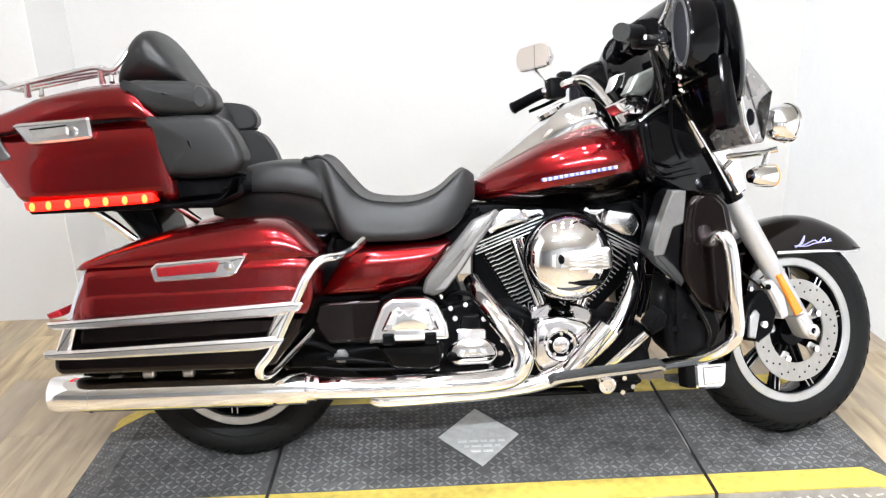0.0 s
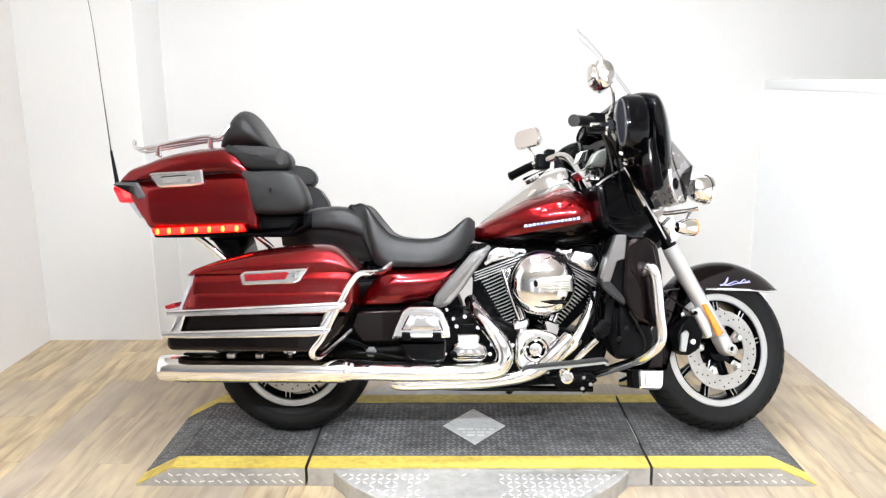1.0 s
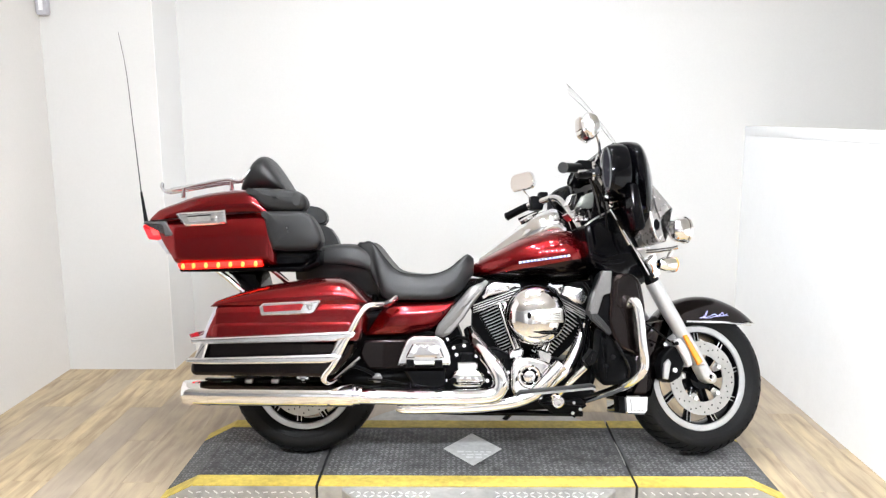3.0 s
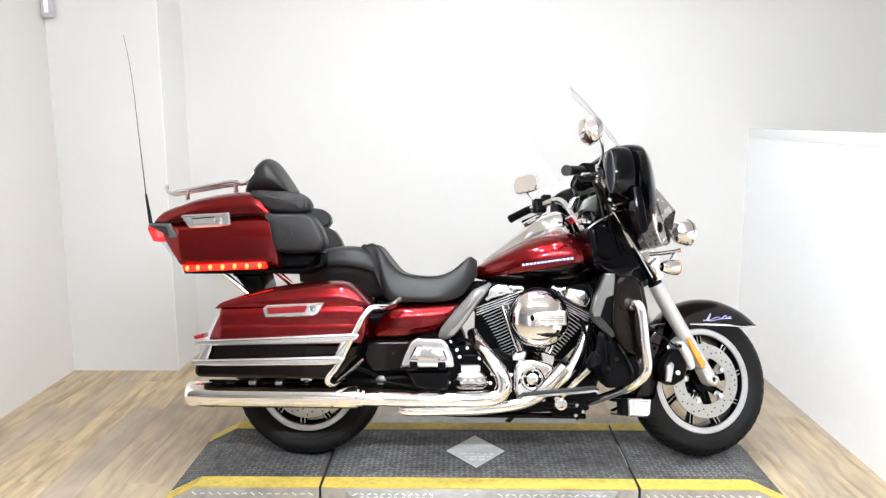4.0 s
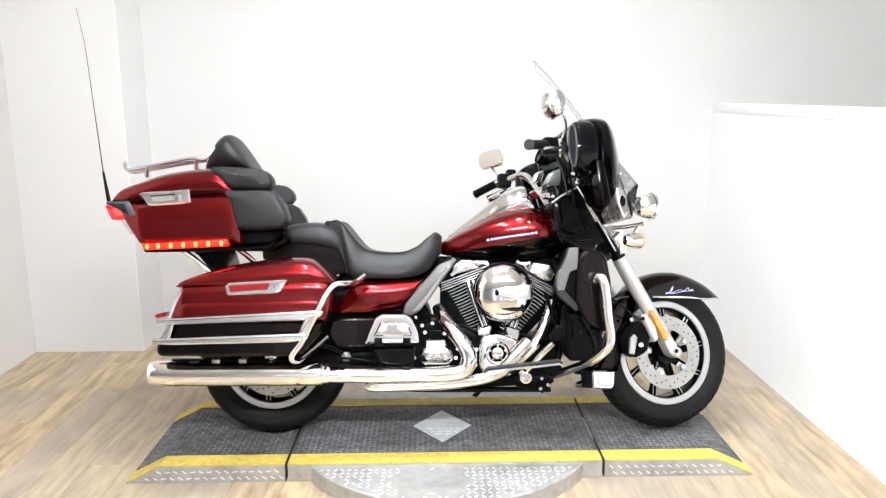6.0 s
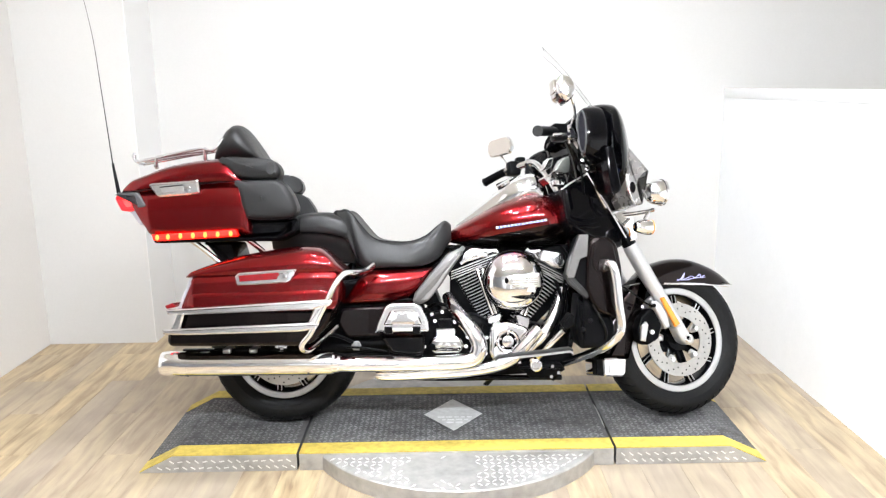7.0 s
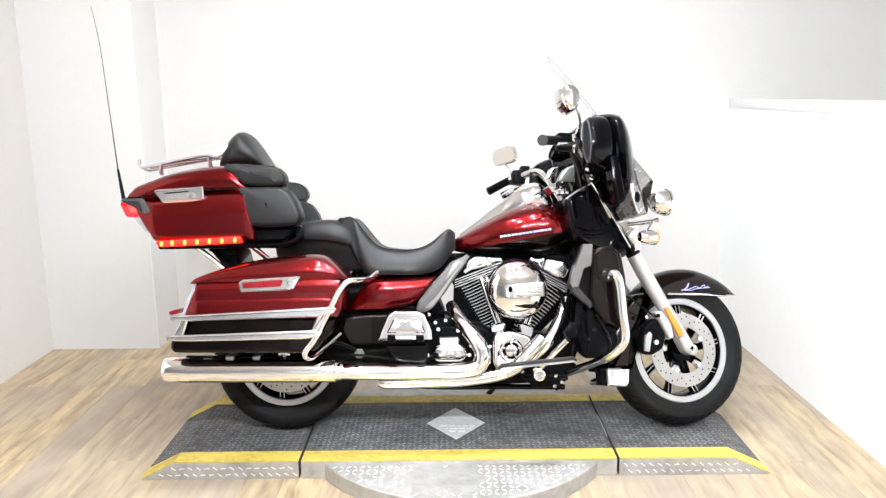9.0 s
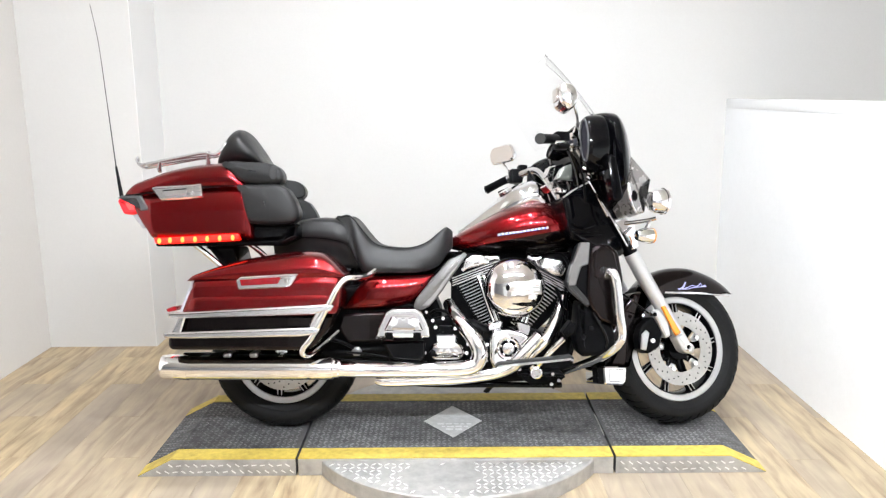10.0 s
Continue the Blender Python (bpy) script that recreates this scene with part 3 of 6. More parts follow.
part("caliper_mount", slab([(1.462, 0.529), (1.493, 0.535), (1.531, 0.486), (1.542, 0.427), (1.520, 0.419), (1.493, 0.474)], -0.14, -0.08, 0.005), SILVER, bike, "silver caliper mount", STEER)
part("pinch_bolt", lathe([(0.008, 0.0), (0.008, 0.006), (0.004, 0.007)], disc_at(lx, -0.14, lz), 12), SATIN, bike, "", STEER)
part("brake_hose", tube([(1.313, -0.160, 0.601), (1.351, -0.170, 0.573), (1.405, -0.150, 0.544), (1.451, -0.130, 0.520)], 0.0035, 8, 5), SATIN, bike, "black brake hose", STEER)
cal = slab([(1.423, 0.471), (1.466, 0.506), (1.501, 0.497), (1.518, 0.442), (1.498, 0.384), (1.450, 0.358), (1.411, 0.377), (1.404, 0.427)], -0.122, -0.06, 0.010)
caliper = part("brake_caliper", cal, SATIN, bike, "black brake caliper with bright face plate", STEER)
part("face_plate", slab([(1.417, 0.435), (1.438, 0.453), (1.450, 0.439), (1.432, 0.372), (1.410, 0.377)], -0.131, -0.12, 0.003), MACHINED, caliper, "bright plate", STEER)
cb = [(1.463, 0.409), (1.468, 0.517), (1.427, 0.511)]
for (x, z), r in zip(cb, (0.012, 0.010, 0.008)):
    bolt(x, -0.124, z, r, caliper, CHROME, m=STEER)

# front fender
ft = [(1.439, 0.601), (1.474, 0.646), (1.524, 0.684), (1.572, 0.703), (1.641, 0.715), (1.728, 0.710), (1.818, 0.677), (1.885, 0.635), (1.934, 0.603)]
(sx0, sz0), (sx1, sz1) = [(1.569, 0.601), (1.853, 0.591)]
fender = part("front_fender", egg([(x, 0, sz0 - 0.10, z, w, 2.6) for (x, z), w in zip(ft, (0.06, 0.075, 0.08, 0.081, 0.081, 0.081, 0.078, 0.062, 0.02))], 36, sz0), DARK, bike, "dark brown front fender with chrome edge", STEER)
part("fender_trim", tube([(1.560, -0.081, 0.606), (1.715, -0.081, 0.602), (1.883, -0.060, 0.594)], 0.005, 8, 4), CHROME, fender, "chrome edge strip", STEER)
back = [(1.425, 0.606), (1.483, 0.617), (1.450, 0.513), (1.402, 0.423), (1.384, 0.306), (1.278, 0.310), (1.296, 0.426), (1.348, 0.525)]
part("fender_rear", slab(back, -0.075, 0.075, 0.02, 0, 0.01, back_edge=0.02), DARK, fender, "dark brown rear fender skirt", STEER)
tip = slab([(1.263, 0.313), (1.369, 0.311), (1.362, 0.249), (1.348, 0.236), (1.264, 0.242)], -0.083, 0.083, 0.006, 0.0, 0.010, back_edge=0.006)
part("fender_tip", tip, CHROME, fender, "chrome fender tip", STEER)
part("tip_inset", slab([(1.285, 0.301), (1.350, 0.299), (1.344, 0.252), (1.287, 0.252)], -0.0855, -0.08, 0.002), SATINCHROME, fender, "", STEER)
part("mud_flap", slab([(1.234, 0.312), (1.283, 0.310), (1.279, 0.243), (1.235, 0.248)], -0.078, -0.04, 0.004), SATIN, fender, "black flap", STEER)
em = [(1.627, -0.082, 0.617), (1.646, -0.082, 0.628), (1.662, -0.082, 0.649), (1.655, -0.082, 0.631), (1.643, -0.082, 0.619), (1.668, -0.082, 0.626), (1.696, -0.082, 0.635), (1.711, -0.082, 0.628), (1.734, -0.082, 0.642), (1.739, -0.082, 0.630), (1.756, -0.082, 0.637)]
part("fender_badge", tube(em, 0.0017, 6, 4), LILAC, fender, "pale flowing scroll badge", STEER)
part("badge_line", tube([(1.625, -0.082, 0.622), (1.667, -0.082, 0.619), (1.700, -0.082, 0.626), (1.760, -0.082, 0.630)], 0.0016, 6, 4), LILAC, fender, "blue scroll line", STEER)

# engine
def fins(base, top, n, half, name):
    """Finned cylinder from base to top."""
    b, t = Vector(base), Vector(top)
    d = (t - b).normalized()
    fr = rod(base, top)
    core = part(name, lathe([(0.048, 0), (0.048, (t - b).length)], fr, 24), SATIN, bike, "black finned cylinder with bright fin edges")
    turn = Matrix.Rotation(math.atan2(d.x, d.z), 4, "Y")
    for k in range(n):
        h = (t - b).length * (k + 0.5) / n
        w = half * (0.66 + 0.42 * k / n)
        f = box(-w, w, -w - 0.016, w, -0.0015, 0.0015, 0.0)
        bmesh.ops.bevel(f, geom=[e for e in f.edges if abs((e.verts[0].co - e.verts[1].co).z) > 1e-4], offset=w * 0.30, segments=4, affect="EDGES")
        f.normal_update()
        for q in f.faces:
            q.material_index = 1 if q.normal.y < -0.75 else 0
        f.transform(Matrix.Translation(b + d * h) @ turn)
        part("fin", f, [SATIN, MACHINED], core)


fb = [(0.875, 0.473), (0.772, 0.699), (0.973, 0.472), (1.132, 0.690)]
fins((fb[0][0], -0.03, fb[0][1]), (fb[1][0], -0.03, fb[1][1]), 19, 0.055, "cylinder")
fins((fb[2][0], -0.03, fb[2][1]), (fb[3][0], -0.03, fb[3][1]), 19, 0.055, "cylinder")
for o in ([(0.744, 0.714), (0.758, 0.760), (0.790, 0.780), (0.836, 0.778), (0.850, 0.750), (0.854, 0.741)], [(0.850, 0.741), (0.836, 0.775), (0.896, 0.777), (0.905, 0.758), (0.900, 0.749)], [(1.011, 0.771), (1.073, 0.770), (1.061, 0.724), (1.024, 0.743)], [(1.061, 0.724), (1.080, 0.768), (1.153, 0.755), (1.171, 0.718), (1.152, 0.686), (1.118, 0.691)]):
    part("rocker_cover", slab(o, -0.122, 0.06, 0.010, 0.002, 0.008), SATINCHROME, bike, "chrome rocker cover")
for o in ([(0.730, 0.692), (0.854, 0.741), (0.907, 0.758), (0.900, 0.735), (0.858, 0.718), (0.734, 0.673)], [(1.011, 0.762), (1.065, 0.720), (1.157, 0.686), (1.166, 0.663), (1.129, 0.668), (1.038, 0.711)]):
    part("cylinder_head", slab(o, -0.114, 0.06, 0.004), SATIN, bike)
for k in range(4):
    for (xa, za), (xb, zb) in ([(0.706, 0.674), (0.895, 0.743)], [(1.055, 0.706), (1.173, 0.643)]):
        part("head_fin", tube([(xa, -0.121, za - 0.0098 * k + 0.010), (xb, -0.121, zb - 0.0098 * k + 0.010)], 0.0019, 8, 1), MACHINED, bike)
for a in ([(0.812, -0.120, 0.691), (0.879, -0.170, 0.485)], [(0.835, -0.120, 0.695), (0.893, -0.170, 0.489)], [(1.041, -0.120, 0.670), (0.969, -0.170, 0.484)], [(1.061, -0.120, 0.665), (0.985, -0.170, 0.479)]):
    part("pushrod_tube", tube(a, 0.0105, 12, 1), CHROME, bike)
for o in ([(0.843, 0.494), (0.852, 0.508), (0.884, 0.517), (0.898, 0.525), (0.906, 0.507), (0.899, 0.485), (0.847, 0.472)], [(0.956, 0.511), (0.970, 0.516), (1.010, 0.501), (1.019, 0.483), (1.005, 0.438), (0.982, 0.443), (0.965, 0.470)]):
    part("lifter_block", slab(o, -0.19, -0.05, 0.006), CHROME, bike, "chrome lifter block")
crank = slab([(0.668, 0.500), (0.800, 0.512), (0.860, 0.480), (1.000, 0.478), (1.174, 0.440), (1.196, 0.321), (1.115, 0.271), (0.826, 0.258), (0.596, 0.282), (0.579, 0.444)], -0.15, 0.16, 0.02)
part("crankcase", crank, SATIN, bike, "black crankcase")
camo = [(0.850, 0.453), (0.868, 0.480), (0.924, 0.488), (0.993, 0.469), (1.015, 0.451), (1.001, 0.395), (0.978, 0.351), (0.944, 0.329), (0.866, 0.327), (0.849, 0.363)]
cam_cover = part("cam_cover", slab(camo, -0.212, -0.10, 0.014, 0.002), CHROME, bike, "chrome cam cover")
cc = [(0.924, 0.410), (0.951, 0.648), (0.922, 0.644)]
ring_at = disc_at(cc[0][0], -0.213, cc[0][1])
part("timer_ring", lathe([(0.047, 0), (0.047, 0.008), (0.042, 0.012), (0.036, 0.010), (0.033, 0.006)], ring_at, 36, caps=False), CHROME, cam_cover)
part("timer_recess", lathe([(0.037, 0.004), (0.001, 0.004)], ring_at, 36), SATIN, cam_cover)
part("timer_boss", lathe([(0.023, 0.002), (0.023, 0.012), (0.020, 0.014), (0.001, 0.0145)], ring_at, 28), SATINCHROME, cam_cover)
for k in range(5):
    a = 2 * math.pi * k / 5 + 0.3
    part("cover_screw", lathe([(0.0045, 0.003), (0.0045, 0.009), (0.002, 0.010)], ring_at @ Matrix.Translation((0.0305 * math.cos(a), 0.0305 * math.sin(a), 0)), 10), CHROME, cam_cover)
ac = disc_at(cc[1][0], -0.19, cc[1][1])
air = part("air_cleaner", lathe([(0.104, 0), (0.116, 0.010), (0.118, 0.024), (0.115, 0.044), (0.104, 0.062), (0.08, 0.076), (0.045, 0.085), (0.001, 0.088)], ac, 56), CHROME, bike, "round domed chrome air cleaner")
part("backing_rim", lathe([(0.10, -0.01), (0.121, -0.006), (0.121, 0.010), (0.117, 0.014)], ac, 56, caps=False), SATIN, air)
ins = slab([(0.912, 0.654), (0.921, 0.667), (0.947, 0.675), (1.006, 0.679), (1.047, 0.681), (1.051, 0.626), (1.005, 0.627), (0.947, 0.632), (0.921, 0.641)], -0.287, -0.23, 0.006, 0.002)
insert = part("insert", ins, STEEL, air, "ribbed satin insert")
for z in np.linspace(cc[2][1] - 0.016, cc[2][1] + 0.018, 5):
    part("rib", box(cc[1][0] - 0.012, cc[1][0] + 0.086, -0.2915, -0.286, z - 0.0022, z + 0.0022, 0.001), CHROME, insert)
(tx, tz), = [(0.918, 0.654)]
part("insert_tip", lathe([(0.010, 0.0), (0.009, 0.0035), (0.001, 0.004)], disc_at(tx, -0.2865, tz) @ Matrix.Diagonal((0.8, 1.25, 1, 1)), 18), SATIN, air, "dark insert tip")
logo = slab([(0.935, 0.589), (0.975, 0.595), (1.031, 0.588), (1.018, 0.581), (0.974, 0.580)], -0.276, -0.25, 0.003)
part("badge", logo, SATIN, air, "plain dark badge bar")

# exhaust
MUF_Y = -0.325
mz = [(-0.399, 0.364), (-0.301, 0.360), (0.227, 0.356), (0.257, 0.354)]
(x0, z0), (x1, z1), (x2, z2), (x3, z3) = mz
muf = part("muffler", tube([(x1, MUF_Y, z1), (x1 + 0.02, MUF_Y, z1), (x2 - 0.02, MUF_Y, z2), (x2 + 0.01, MUF_Y, z2), (x3 + 0.02, MUF_Y, z3)], [0.044, 0.045, 0.045, 0.04, 0.03], 28, 4), CHROME, bike, "long chrome muffler")
part("muffler_tip", tube([(x0, MUF_Y, z0), (x0 + 0.004, MUF_Y, z0), (x0 + 0.05, MUF_Y, z0), (x1 + 0.004, MUF_Y, z1)], [0.040, 0.0455, 0.048, 0.047], 28, 4), CHROME, muf, "chrome end cap")
part("clamp", tube([(x3 - 0.012, MUF_Y, z3), (x3 + 0.012, MUF_Y, z3)], 0.036, 24, 1), CHROME, muf)
part("muffler", tube([(x0, -MUF_Y, z0), (x3, -MUF_Y, z3)], 0.045, 24, 1), CHROME, bike)
rp = [(0.691, -0.140, 0.584), (0.708, -0.190, 0.552), (0.750, -0.250, 0.500), (0.792, -0.290, 0.448), (0.808, -0.300, 0.401), (0.786, -0.300, 0.358), (0.719, -0.310, 0.346), (0.600, -0.320, 0.346), (0.429, -0.325, 0.347), (0.257, -0.325, 0.351)]
part("exhaust_pipe", tube(rp, [0.024, 0.027, 0.029, 0.030, 0.031, 0.031, 0.030, 0.029, 0.029, 0.029], 20, 5), CHROME, bike, "chrome exhaust header with heat shield")
fp = [(1.156, -0.140, 0.606), (1.125, -0.170, 0.532), (1.069, -0.200, 0.441), (0.976, -0.220, 0.365), (0.885, -0.240, 0.321), (0.753, -0.250, 0.302), (0.599, -0.260, 0.297), (0.446, -0.270, 0.296), (0.407, -0.270, 0.301)]
part("exhaust_pipe", tube(fp, [0.022, 0.024, 0.026, 0.026, 0.024, 0.024, 0.024, 0.024, 0.018], 18, 5), CHROME, bike, "chrome front exhaust pipe with heat shield")
sh = [(1.046, -0.240, 0.460), (0.984, -0.250, 0.396), (0.940, -0.250, 0.348)]
part("heat_shield", tube(sh, 0.026, 16, 5), CHROME, bike, "chrome pipe heat shield")

# gearbox side
part("gearbox", slab([(0.589, 0.521), (0.690, 0.542), (0.802, 0.474), (0.841, 0.360), (0.800, 0.327), (0.463, 0.331), (0.441, 0.433)], -0.2, 0.12, 0.012), SATIN, bike, "black gearbox casing")
gc = part("gearbox_cover", slab([(0.608, 0.398), (0.626, 0.433), (0.657, 0.446), (0.715, 0.445), (0.741, 0.427), (0.754, 0.396), (0.732, 0.370), (0.632, 0.369)], -0.245, -0.19, 0.012, 0.006), CHROME, bike, "chrome gearbox side cover")
part("cover_top", slab([(0.640, 0.468), (0.720, 0.467), (0.719, 0.436), (0.640, 0.437)], -0.24, -0.19, 0.004), CHROME, gc)
(kx, kz), = [(0.626, 0.398)]
part("cover_knob", lathe([(0.013, -0.01), (0.013, 0.004), (0.010, 0.006), (0.001, 0.006)], disc_at(kx, -0.246, kz), 18), SATIN, gc)
part("cover_block", slab([(0.654, 0.502), (0.703, 0.502), (0.707, 0.464), (0.649, 0.465)], -0.225, -0.18, 0.003), SATIN, gc)
for x, z in [(0.638, 0.496), (0.716, 0.491), (0.589, 0.441), (0.595, 0.396), (0.759, 0.394), (0.766, 0.430), (0.585, 0.359), (0.732, 0.357)]:
    bolt(x, -0.215, z, 0.009, gc)

# frame and black inner parts
part("frame_rail", tube([(1.145, -0.130, 0.248), (0.915, -0.140, 0.253), (0.596, -0.140, 0.257), (0.437, -0.140, 0.286), (0.324, -0.140, 0.360)], 0.011, 12, 4), BLACK, bike, "black lower frame tube")
part("frame_rail", tube([(1.281, -0.050, 0.897), (1.246, -0.100, 0.666), (1.192, -0.130, 0.440), (1.145, -0.130, 0.303), (1.099, -0.130, 0.244)], 0.018, 12, 4), BLACK, bike, "black front frame tube")
part("inner_panel", slab([(0.703, 0.679), (0.825, 0.678), (0.846, 0.452), (0.726, 0.453), (0.699, 0.557)], -0.05, 0.06, 0.008), SATIN, bike, "black inner frame panel")
part("lower_panel", slab([(0.090, 0.459), (0.609, 0.466), (0.607, 0.295), (0.434, 0.288), (0.273, 0.309), (0.100, 0.357)], -0.11, 0.10, 0.01), SATIN, bike, "black lower frame cover")
part("swing_arm", tube([(0.0, -0.13, HP + 0.318), (0.25, -0.15, HP + 0.32), (0.52, -0.15, HP + 0.34)], [0.028, 0.03, 0.034], 14, 4), SATIN, bike, "black swing arm")
part("battery_box", slab([(0.147, 0.637), (0.602, 0.700), (0.668, 0.540), (0.597, 0.359), (0.143, 0.364), (0.054, 0.456)], -0.17, 0.17, 0.02), SATIN, bike, "black battery box and frame cover")
part("side_panel", slab([(0.270, 0.550), (0.440, 0.556), (0.443, 0.453), (0.421, 0.440), (0.291, 0.437), (0.254, 0.494)], -0.215, -0.16, 0.008), DARK, bike, "dark brown lower side panel")
part("rear_fender", slab([(-0.067, 0.751), (0.325, 0.747), (0.322, 0.539), (0.228, 0.448), (0.134, 0.310), (0.043, 0.358), (-0.119, 0.336), (-0.188, 0.360), (-0.232, 0.546), (-0.160, 0.706)], -0.11, 0.11, 0.03), BLACK, bike, "black rear fender inner")
for x, z in [(-0.284, 0.391), (-0.206, 0.394), (-0.150, 0.398), (-0.049, 0.397), (0.018, 0.396), (0.051, 0.400)]:
    bolt(x, -0.30, z, 0.012, bike, STEEL)
part("bag_bracket", slab([(-0.329, 0.415), (0.168, 0.409), (0.200, 0.376), (0.168, 0.366), (-0.319, 0.372)], -0.31, -0.28, 0.004), BLACK, bike, "black saddlebag bracket")

part("seat_base", slab([(0.100, 0.750), (0.236, 0.730), (0.419, 0.710), (0.624, 0.712), (0.694, 0.789), (0.728, 0.784), (0.669, 0.675), (0.327, 0.668), (0.144, 0.681)], -0.10, 0.10, 0.01), SATIN, bike, "black seat base")
part("backbone", slab([(0.671, 0.792), (1.199, 0.785), (1.240, 0.661), (1.168, 0.567), (1.048, 0.449), (0.881, 0.451), (0.764, 0.572), (0.694, 0.668)], -0.045, 0.05, 0.01), SATIN, bike, "black frame backbone and intake")
for o in ([(-0.332, 0.402), (-0.301, 0.401), (-0.301, 0.379), (-0.332, 0.380)], [(-0.257, 0.405), (-0.221, 0.405), (-0.222, 0.378), (-0.257, 0.379)], [(-0.168, 0.417), (-0.139, 0.417), (-0.140, 0.395), (-0.168, 0.395)], [(-0.067, 0.416), (-0.040, 0.416), (-0.040, 0.398), (-0.067, 0.398)]):
    part("bag_mount", slab(o, -0.335, -0.26, 0.004), STEEL, bike, "bright saddlebag mount")
(hx, hz), = [(0.045, 0.412)]
part("shock_end", lathe([(0.022, 0), (0.022, 0.02), (0.016, 0.026), (0.010, 0.026), (0.009, 0.016), (0.001, 0.016)], disc_at(hx, -0.27, hz), 24), CHROME, bike, "chrome shock absorber end")
part("shock_body", tube([(0.072, -0.250, 0.403), (0.127, -0.250, 0.406), (0.193, -0.250, 0.414)], [0.026, 0.028, 0.026], 16, 2), BLACK, bike, "black shock absorber")
part("swing_bolt", lathe([(0.020, 0), (0.020, 0.012), (0.012, 0.016)], disc_at(hx + 0.28, -0.20, hz - 0.01), 6), GRAPHITE, bike)
for pts in ([(0.157, -0.230, 0.439), (0.224, -0.230, 0.451), (0.278, -0.220, 0.436), (0.331, -0.200, 0.403)], [(0.444, -0.190, 0.546), (0.512, -0.200, 0.580), (0.579, -0.200, 0.564), (0.634, -0.200, 0.512)], [(0.611, -0.180, 0.543), (0.645, -0.190, 0.562), (0.690, -0.190, 0.552)], [(0.825, -0.160, 0.471), (0.806, -0.170, 0.405), (0.818, -0.180, 0.343)]):
    part("hose", tube(pts, 0.007, 8, 5), SATIN, bike)
for pts in ([(0.288, -0.220, 0.400), (0.355, -0.220, 0.395), (0.443, -0.220, 0.380)], [(0.241, -0.200, 0.371), (0.375, -0.200, 0.360), (0.554, -0.200, 0.356)], [(1.141, -0.170, 0.536), (1.126, -0.180, 0.470), (1.105, -0.190, 0.408)]):
    part("steel_line", tube(pts, 0.0045, 8, 5), SATIN, bike)
for x, z in [(0.601, 0.554), (0.627, 0.522), (0.668, 0.530), (0.841, 0.425), (0.836, 0.362), (0.867, 0.317), (0.912, 0.312), (0.968, 0.327), (0.800, 0.318), (1.020, 0.337)]:
    bolt(x, -0.205, z, 0.0085, bike)
for pts in ([(1.160, -0.170, 0.626), (1.167, -0.180, 0.537), (1.146, -0.190, 0.471)], [(1.165, -0.170, 0.626), (1.147, -0.180, 0.537), (1.124, -0.190, 0.448)],):
    part("engine_hose", tube(pts, 0.006, 8, 5), GLOSS, bike)
# footboards
pb = part("passenger_footboard", slab([(0.411, 0.468), (0.423, 0.507), (0.449, 0.564), (0.475, 0.579), (0.565, 0.578), (0.590, 0.563), (0.615, 0.505), (0.617, 0.470)], -0.345, -0.315, 0.008), CHROME, bike, "folded chrome passenger footboard")
part("inner_pad", slab([(0.445, 0.498), (0.471, 0.549), (0.488, 0.557), (0.556, 0.556), (0.573, 0.547), (0.594, 0.496)], -0.350, -0.34, 0.005, 0.0015), CHROME, pb, "polished pad")
part("pad_script", tube([(0.474, -0.352, 0.539), (0.484, -0.352, 0.547), (0.493, -0.352, 0.538), (0.506, -0.352, 0.547), (0.516, -0.352, 0.538), (0.531, -0.352, 0.546), (0.542, -0.352, 0.538), (0.557, -0.352, 0.544), (0.565, -0.352, 0.540)], 0.0018, 6, 4), WHITE, pb, "pale scroll line")
part("hinge_pin", tube([(0.481, -0.350, 0.479), (0.554, -0.350, 0.478)], 0.006, 10, 1), STEEL, pb)
for x, z in [(0.467, 0.509), (0.571, 0.507)]:
    bolt(x, -0.349, z, 0.010, pb)
for o in ([(0.448, 0.492), (0.478, 0.491), (0.478, 0.461), (0.448, 0.462)], [(0.555, 0.490), (0.585, 0.490), (0.585, 0.460), (0.555, 0.460)]):
    part("hinge", slab(o, -0.352, -0.30, 0.004), SATIN, pb)
part("footboard_bracket", slab([(0.427, 0.455), (0.601, 0.457), (0.596, 0.379), (0.556, 0.369), (0.469, 0.381)], -0.30, -0.20, 0.012), GLOSS, bike, "black cast footboard bracket")
fbz = [(0.860, 0.366), (0.872, 0.375), (0.955, 0.384), (1.059, 0.393), (1.134, 0.401), (1.147, 0.394)]
board = bmesh.new()
skin(board, [[(x, -0.425, z + 0.001), (x, -0.385, z + 0.001), (x, -0.385, z + 0.008), (x, -0.392, z + 0.010), (x, -0.42, z + 0.010), (x, -0.425, z + 0.008)] for x, z in fbz])
fbd = part("rider_footboard", board, GREYRUB, bike, "rubber-topped rider footboard with chrome edge")
ed = bmesh.new()
skin(ed, [[(x, -0.428, z - 0.008), (x, -0.388, z - 0.008), (x, -0.388, z), (x, -0.428, z)] for x, z in fbz])
part("board_edge", ed, CHROME, fbd, "chrome edge")
(mx, mz_), = [(1.018, 0.335)]
part("board_mount", lathe([(0.022, -0.06), (0.022, 0.0), (0.018, 0.004), (0.012, 0.004), (0.010, 0.0), (0.001, 0.0)], disc_at(mx, -0.36, mz_), 20), CHROME, fbd)
part("brake_pedal", tube([(1.039, -0.250, 0.347), (1.085, -0.320, 0.418), (1.125, -0.340, 0.463)], [0.010, 0.011, 0.010], 12, 4), CHROME, bike, "chrome brake pedal lever")
